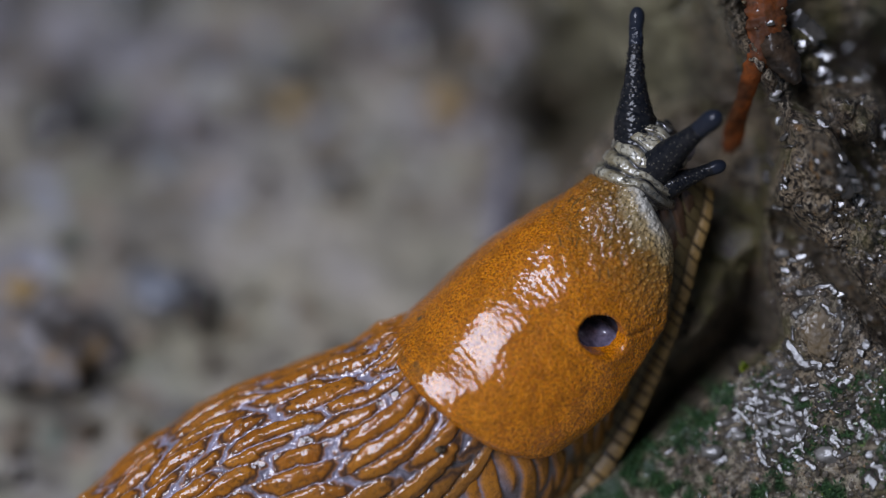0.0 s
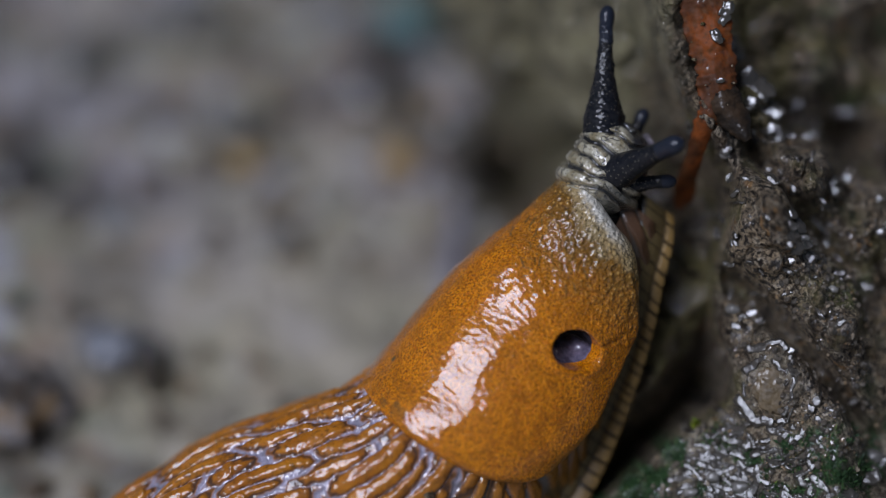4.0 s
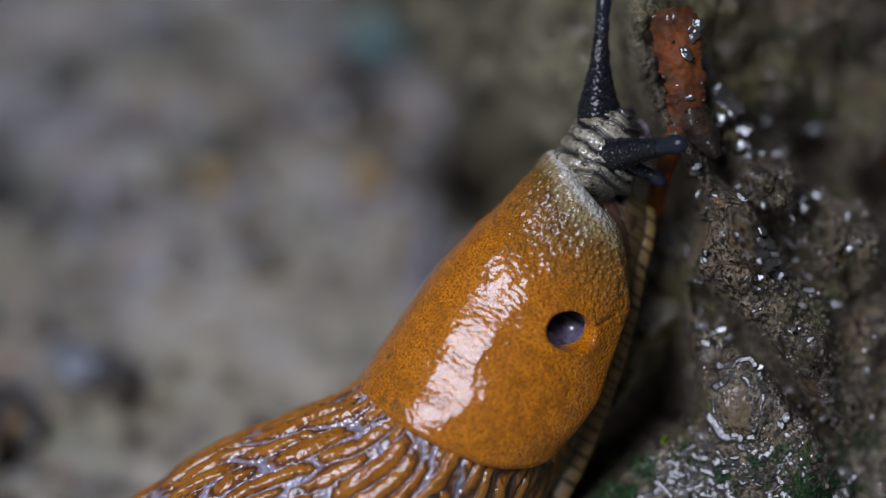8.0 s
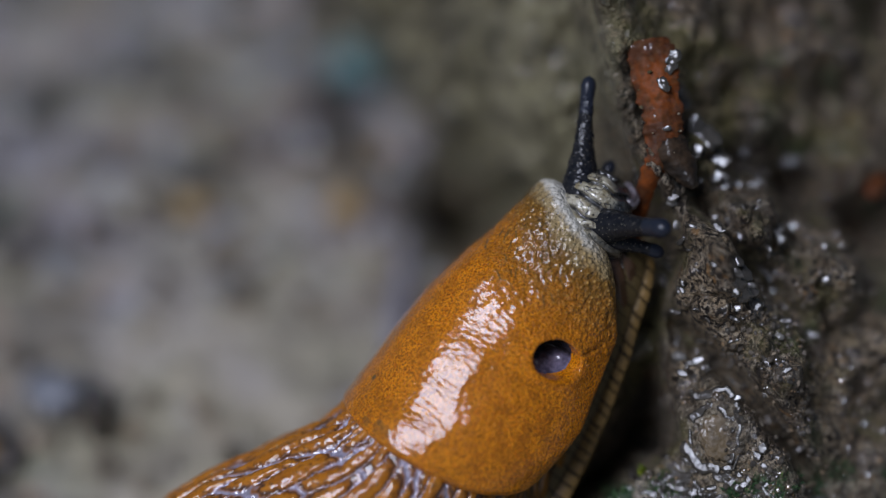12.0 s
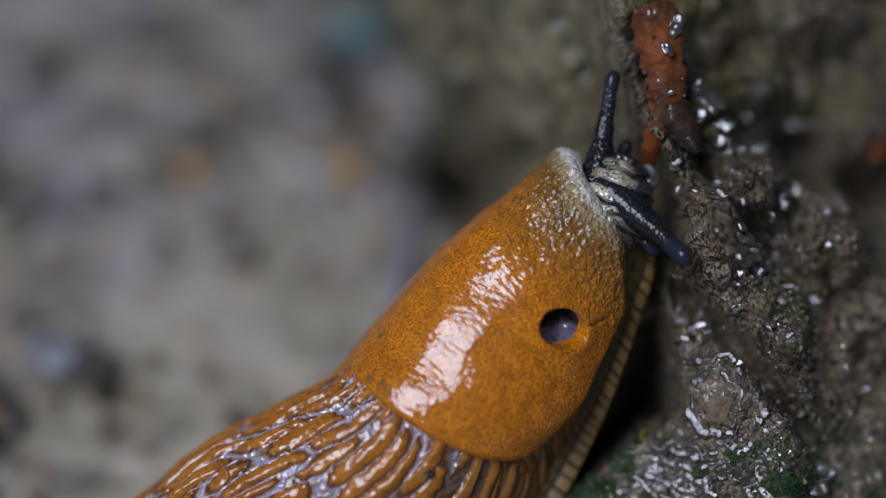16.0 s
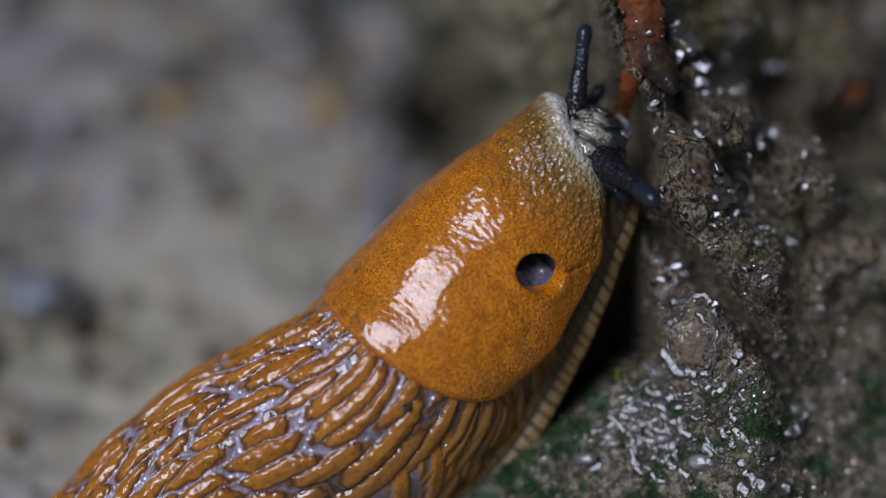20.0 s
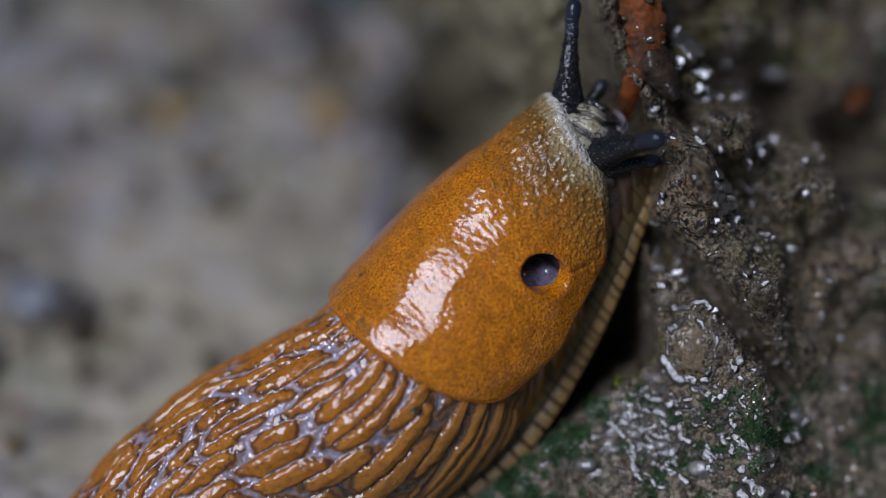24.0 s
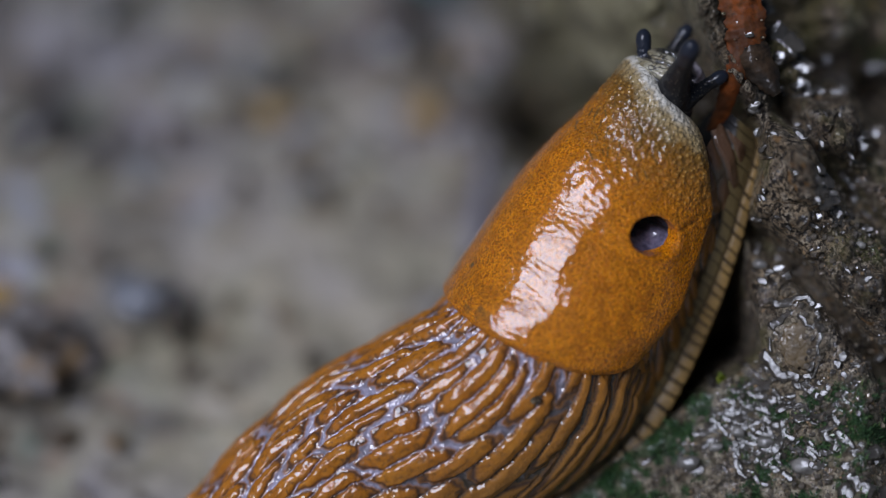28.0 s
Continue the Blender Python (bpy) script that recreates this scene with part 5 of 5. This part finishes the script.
BACK_WAY = [
    (0, -15.13, -6.09, 2.08, -1.0, 6.5, -3.3), (0.5, -14.93, -6.25, 1.88, -1.0, 6.3, -3.1), (1, -14.77, -6.40, 1.71, -1.0, 6.0, -3.0),
    (1.5, -14.61, -6.55, 1.53, -0.9, 5.8, -2.8), (2, -14.38, -6.64, 1.42, -0.8, 6.0, -3.4), (2.5, -14.05, -6.68, 1.38, -0.5, 6.4, -4.9),
    (3, -13.77, -6.82, 1.21, -0.4, 6.5, -5.5), (3.5, -13.47, -7.12, 0.85, -0.4, 6.3, -5.4), (5.5, -13.27, -7.84, -0.01, -0.3, 5.5, -4.8),
    (6, -13.10, -8.07, -0.29, -0.3, 5.4, -4.7), (6.5, -12.90, -8.22, -0.46, -0.3, 5.3, -4.6), (7, -12.70, -8.36, -0.63, -0.3, 5.3, -4.5),
    (7.5, -12.56, -8.48, -0.77, -0.2, 5.2, -4.4), (8, -12.48, -8.53, -0.83, -0.2, 4.5, -3.8), (8.5, -12.50, -8.48, -0.78, -0.2, 3.6, -3.1),
    (9, -12.75, -8.59, -0.91, -0.2, 3.9, -3.2), (9.5, -12.86, -8.67, -0.99, -0.2, 4.2, -3.3), (10, -12.78, -8.65, -0.97, -0.2, 3.9, -3.1),
    (10.5, -12.72, -8.62, -0.94, -0.2, 3.5, -2.8), (11, -12.68, -8.59, -0.91, -0.2, 3.2, -2.5), (11.5, -12.66, -8.58, -0.89, -0.1, 2.8, -2.3),
    (12, -12.66, -8.58, -0.89, -0.1, 2.5, -2.0), (12.5, -12.63, -8.53, -0.83, -0.1, 2.2, -1.7), (14.5, -12.51, -8.24, -0.48, -0.0, 0.8, -0.6),
    (15, -12.49, -8.21, -0.45, -0.0, 0.5, -0.4), (15.5, -12.48, -8.20, -0.44, -0.0, 0.2, -0.1), (16, -12.47, -8.17, -0.40, -0.0, 0.1, -0.1),
    (16.5, -12.48, -8.12, -0.34, -0.0, 0.1, -0.0), (17, -12.53, -8.06, -0.27, 0.0, -0.0, -0.0), (17.5, -12.57, -8.00, -0.20, 0.1, -0.1, -0.1),
    (18, -12.60, -7.94, -0.13, 0.1, -0.2, -0.1), (18.5, -12.58, -7.91, -0.09, 0.1, -0.3, -0.0), (19, -12.53, -7.91, -0.10, 0.1, -0.4, -0.0),
    (19.5, -12.47, -7.89, -0.07, 0.1, -0.4, -0.1), (20, -12.40, -7.86, -0.03, 0.2, -0.5, -0.1), (20.5, -12.35, -7.84, -0.00, 0.2, -0.6, -0.1),
    (21, -12.32, -7.81, 0.03, 0.2, -0.7, -0.1), (21.5, -12.34, -7.82, 0.01, 0.3, -0.7, -0.2), (23.5, -11.99, -7.88, -0.06, 0.4, -1.3, -0.1),
    (24, -11.91, -7.90, -0.08, 0.4, -1.3, -0.1), (24.5, -11.82, -7.93, -0.12, 0.5, -1.3, -0.2), (25, -11.74, -7.97, -0.16, 0.5, -1.5, -0.2),
    (25.5, -11.59, -8.19, -0.43, 0.5, -1.6, -0.1), (26, -11.41, -8.38, -0.66, 0.5, -1.6, -0.1), (26.5, -11.24, -8.56, -0.87, 0.5, -1.6, -0.1),
    (27, -11.08, -8.74, -1.08, 0.5, -1.8, -0.0), (27.5, -10.89, -8.92, -1.30, 0.5, -1.9, 0.1), (28, -10.64, -9.09, -1.49, 0.5, -1.9, 0.2)]
FOOT_WAY = [
    (0, 10.84, 1.46, 4.85, -0.0, 0.3, -0.2), (3, 10.75, 1.02, 4.32, -0.0, -1.7, 1.4), (6, 10.25, 1.06, 4.37, -0.0, -2.3, 1.9),
    (9, 9.68, 0.21, 3.36, -0.0, -2.0, 1.7), (12, 9.79, -0.41, 2.62, -0.0, 1.6, -1.3), (15, 9.45, -1.45, 1.37, -0.0, 1.2, -1.0),
    (18, 8.58, -2.52, 0.10, -0.1, 3.7, -3.1), (21, 9.96, -1.17, 1.73, -0.1, 2.9, -2.4), (24, 10.80, 0.02, 3.14, -0.1, 3.2, -2.7),
    (26, 11.27, 0.22, 3.38, -0.0, 1.1, -1.0), (27, 11.72, 0.17, 3.31, -0.0, -1.5, 1.3), (27.6, 12.39, -0.28, 2.78, -0.0, 0.3, -0.3),
    (28, 11.51, -0.57, 2.42, -0.0, 0.0, 0.0)]
HEAD_WAY = [
    (0, 12.99, 9.46, 20.61, -1.8, -15.2, 13.2), (1, 13.33, 9.57, 20.74, -1.8, -15.2, 13.2), (2, 13.89, 9.57, 20.74, -1.8, -15.2, 13.2),
    (3, 12.50, 10.06, 21.32, -1.8, -15.2, 13.2), (6, 12.12, 11.45, 22.98, -1.8, -15.2, 13.2), (7, 12.52, 11.15, 22.63, -1.8, -15.2, 13.2),
    (8, 12.63, 10.79, 22.19, -1.8, -15.2, 13.2), (9, 12.35, 9.88, 21.11, -1.8, -15.2, 13.2), (10, 13.34, 9.52, 20.67, -1.8, -15.2, 13.2),
    (11, 13.03, 9.24, 20.35, -1.9, -15.9, 13.9), (12, 12.63, 8.59, 19.57, -2.1, -16.7, 14.6), (15, 13.05, 7.67, 18.47, -4.1, -22.5, 20.4),
    (16, 13.79, 7.56, 18.34, -4.2, -22.8, 20.6), (17, 13.51, 7.34, 18.09, -4.3, -23.0, 20.9), (18, 13.89, 6.39, 16.95, -4.4, -23.2, 21.1),
    (19, 13.27, 6.55, 17.15, -4.3, -23.0, 20.9), (20, 13.33, 6.90, 17.56, -4.2, -22.8, 20.6), (20.5, 13.46, 7.02, 17.70, -4.1, -22.6, 20.5),
    (21, 13.49, 6.98, 17.66, -4.1, -22.5, 20.4), (21.5, 13.13, 7.12, 17.82, -4.0, -22.2, 20.0), (23.5, 12.49, 7.49, 18.26, -3.4, -20.7, 18.5),
    (24, 12.42, 7.51, 18.28, -3.3, -20.4, 18.1), (25, 12.23, 7.60, 18.40, -3.2, -20.0, 17.8), (25.5, 12.16, 7.50, 18.27, -3.1, -19.8, 17.6),
    (26, 11.84, 7.54, 18.32, -3.0, -19.6, 17.4), (27, 10.95, 8.32, 19.25, -2.6, -18.2, 16.0), (27.6, 10.75, 9.18, 20.27, -2.4, -17.7, 15.5),
    (28, 9.73, 8.62, 19.60, -2.4, -17.4, 15.3)]
UPPER_A_WAY = [
    (0, 11.76, 17.65, 31.15, 40.0, 0.2, -179.8), (1, 12.37, 17.80, 31.33, 40.1, -2.7, 177.7), (2, 13.24, 17.89, 31.43, 40.1, -2.9, 177.5),
    (3, 11.99, 18.67, 32.36, 40.0, -1.6, 178.6), (6, 11.63, 19.24, 33.04, 40.0, 0.3, -179.7), (7, 12.78, 19.12, 32.90, 40.1, -3.5, 177.0),
    (8, 12.31, 18.99, 32.74, 40.0, -1.3, 178.9), (9, 12.03, 18.21, 31.81, 40.1, -3.5, 177.1), (10, 13.50, 17.82, 31.35, 40.2, -5.3, 175.6),
    (11, 12.25, 15.97, 29.14, 40.0, -1.8, 178.5), (12, 12.01, 15.68, 28.80, 40.0, -1.9, 178.4), (15, 12.96, 14.05, 26.85, 40.2, -5.3, 175.5),
    (16, 13.57, 14.05, 26.85, 40.2, -5.3, 175.6), (17, 14.15, 13.63, 26.35, 40.7, -9.8, 171.7), (18, 14.30, 12.88, 25.46, 40.4, -7.5, 173.7),
    (19, 13.46, 12.76, 25.32, 40.5, -8.2, 173.1), (20, 12.80, 13.28, 25.94, 40.1, -3.1, 177.4), (20.5, 11.75, 13.39, 26.06, 40.1, 3.8, -176.8),
    (21, 11.35, 13.60, 26.32, 40.2, 5.5, -175.4), (21.5, 11.38, 13.99, 26.78, 40.1, 2.7, -177.8), (23.5, 11.61, 15.09, 28.10, 40.0, -2.4, 178.0),
    (24, 11.20, 15.01, 28.00, 40.0, -1.2, 179.0), (25, 10.08, 14.75, 27.69, 40.1, 3.7, -176.9), (25.5, 9.66, 14.65, 27.57, 40.2, 5.5, -175.4),
    (26, 9.44, 14.58, 27.49, 40.1, 4.5, -176.2), (27, 8.55, 14.50, 27.39, 40.1, 4.2, -176.5), (27.6, 8.77, 13.56, 26.27, 40.1, 4.0, -176.7),
    (28, 8.02, 11.34, 23.63, 40.2, 4.8, -176.0)]
UPPER_B_WAY = [
    (0, 18.80, 5.87, 27.85, 14.0, -34.5, 144.8), (1, 18.15, 3.17, 27.89, -6.0, -36.4, 141.7), (2, 19.29, 2.39, 26.84, 11.5, -46.8, 116.8),
    (3, 18.67, 4.84, 27.26, 19.5, -42.5, 129.7), (6, 17.43, 4.75, 28.39, 23.1, -47.6, 113.2), (7, 18.92, 4.87, 27.24, 34.6, -48.5, 108.8),
    (8, 19.23, 4.35, 26.33, 39.6, -49.1, 104.4), (9, 19.85, 3.71, 24.89, 43.5, -49.1, 104.5), (10, 19.74, 1.22, 23.97, 48.6, -49.7, 81.5),
    (11, 18.49, -0.22, 23.31, 52.3, -47.7, 67.4), (12, 18.54, 0.06, 23.06, 42.6, -49.9, 85.2), (15, 19.12, -2.05, 18.40, 89.3, -37.3, 39.7),
    (16, 19.89, -2.29, 17.32, 96.2, -34.5, 35.3), (17, 19.53, -2.74, 17.74, 87.3, -38.0, 41.0), (18, 18.27, -4.70, 17.35, 80.6, -32.4, 32.1),
    (19, 19.05, -3.48, 18.43, 71.9, -42.2, 49.6), (20, 18.81, -3.33, 18.28, 79.7, -38.2, 41.3), (20.5, 17.59, -3.71, 19.77, 67.2, -37.2, 39.5),
    (21, 17.18, -3.25, 21.26, 46.4, -45.0, 57.0), (21.5, 17.05, -2.73, 21.90, 56.0, 13.2, 16.2), (23.5, 18.59, 0.12, 23.06, 21.5, -47.6, 113.2),
    (24, 18.79, 0.54, 23.13, 22.2, -47.0, 116.0), (25, 18.14, -0.18, 22.96, 23.7, -48.6, 107.8), (25.5, 17.28, -0.40, 23.46, 11.2, -46.7, 117.0),
    (26, 17.10, 0.02, 23.79, 8.0, -44.9, 123.2), (27, 16.21, 3.01, 25.90, 2.8, -32.7, 147.4), (27.6, 14.26, 3.15, 27.59, -13.4, -23.7, 158.4),
    (28, 11.99, 3.18, 27.82, -18.0, -12.2, 169.5)]
LOWER_A_WAY = [
    (0, 14.67, 13.77, 21.08, 41.8, -15.5, 166.5), (1, 15.23, 14.43, 21.86, 41.4, -13.5, 168.4), (2, 16.31, 14.65, 22.12, 41.8, -15.3, 166.7),
    (3, 15.22, 15.41, 23.03, 41.2, -12.4, 169.4), (6, 15.79, 15.97, 23.70, 45.2, -25.1, 156.9), (7, 15.69, 15.55, 23.20, 45.0, -24.6, 157.5),
    (8, 15.07, 15.01, 22.55, 43.7, -21.5, 160.7), (9, 14.31, 14.38, 21.81, 43.3, -20.3, 161.9), (10, 15.35, 14.66, 22.14, 42.5, -17.9, 164.2),
    (11, 14.90, 13.77, 21.08, 45.5, -25.7, 156.2), (12, 14.40, 13.48, 20.74, 43.4, -20.7, 161.5), (15, 14.96, 12.89, 20.03, 43.0, -19.6, 162.6),
    (16, 15.23, 12.76, 19.87, 43.0, -19.6, 162.6), (17, 15.30, 12.78, 19.90, 43.2, -20.0, 162.2), (18, 15.41, 11.79, 18.72, 43.5, -21.1, 161.1),
    (19, 14.90, 11.84, 18.78, 44.3, -23.0, 159.1), (20, 14.71, 12.51, 19.57, 44.8, -24.2, 157.9), (20.5, 15.13, 12.59, 19.67, 45.7, -26.1, 155.7),
    (21, 15.51, 12.54, 19.61, 47.0, -28.5, 152.9), (21.5, 15.01, 12.66, 19.76, 45.4, -25.4, 156.5), (23.5, 14.24, 13.11, 20.29, 43.2, -20.0, 162.2),
    (24, 14.44, 13.09, 20.27, 44.2, -22.8, 159.3), (25, 14.21, 13.18, 20.37, 45.0, -24.7, 157.3), (25.5, 14.13, 13.13, 20.32, 45.6, -25.9, 155.9),
    (26, 13.57, 13.43, 20.67, 44.3, -23.0, 159.2), (27, 12.95, 14.27, 21.67, 45.0, -24.6, 157.4), (27.6, 12.97, 14.59, 22.06, 46.2, -27.0, 154.6),
    (28, 12.58, 14.45, 21.89, 44.5, -23.5, 158.6)]
LOWER_B_WAY = [
    (0, 19.72, 7.60, 20.72, 65.6, -45.1, 122.6), (1, 19.05, 7.00, 20.01, 82.6, -49.6, 99.7), (2, 18.80, 6.78, 19.75, 90.7, -50.0, 89.1),
    (3, 18.10, 7.50, 20.61, 76.6, -48.6, 107.6), (6, 17.66, 8.03, 21.23, 103.6, -48.6, 72.1), (7, 17.34, 7.67, 20.81, 104.3, -48.4, 71.2),
    (8, 17.81, 6.89, 19.88, 116.2, -44.2, 54.8), (9, 18.35, 6.27, 19.14, 105.8, -48.1, 69.2), (10, 18.53, 4.88, 17.49, 117.0, -43.8, 53.7),
    (11, 18.93, 4.45, 16.97, 114.1, -45.3, 57.8), (12, 18.74, 4.36, 16.87, 105.1, -48.2, 70.1), (15, 16.91, 2.73, 14.92, 122.4, -40.4, 45.6),
    (16, 17.50, 2.37, 14.50, 125.6, -37.7, 40.5), (17, 17.29, 2.17, 14.25, 122.3, -40.5, 45.8), (18, 17.00, 1.37, 13.30, 120.5, -41.7, 48.5),
    (19, 16.95, 1.60, 13.57, 117.8, -43.4, 52.5), (20, 16.89, 2.08, 14.15, 122.0, -40.7, 46.3), (20.5, 16.94, 2.49, 14.64, 117.7, -43.5, 52.7),
    (21, 17.04, 2.91, 15.13, 112.3, -46.0, 60.3), (21.5, 17.06, 3.40, 15.71, 101.9, -48.9, 74.4), (23.5, 18.96, 4.68, 17.25, 77.3, -48.8, 106.7),
    (24, 19.25, 4.73, 17.30, 77.6, -48.8, 106.3), (25, 18.88, 4.81, 17.41, 72.9, -47.7, 112.5), (25.5, 18.25, 4.94, 17.55, 68.2, -46.2, 119.1),
    (26, 18.09, 5.46, 18.17, 59.6, -41.8, 131.4), (27, 16.66, 6.27, 19.14, 58.1, -40.8, 133.7), (27.6, 16.46, 7.33, 20.40, 60.6, -42.4, 129.9),
    (28, 15.67, 7.93, 21.12, 56.1, -39.3, 136.7)]


def follow(ob, rows):
    walk(ob, [(t, pose(x * MM, y * MM, z * MM, rx, ry, rz)) for t, x, y, z, rx, ry, rz in rows])


def motions():
    follow(slug, SLUG_WAY)
    follow(mantle, MANTLE_WAY)
    follow(slug_back, BACK_WAY)
    follow(slug_foot, FOOT_WAY)
    follow(slug_tail_foot, BACK_WAY)
    follow(slug_flank, FOOT_WAY)
    follow(slug_head, HEAD_WAY)
    follow(upper_a, UPPER_A_WAY)
    follow(upper_b, UPPER_B_WAY)
    follow(lower_a, LOWER_A_WAY)
    follow(lower_b, LOWER_B_WAY)


motions()
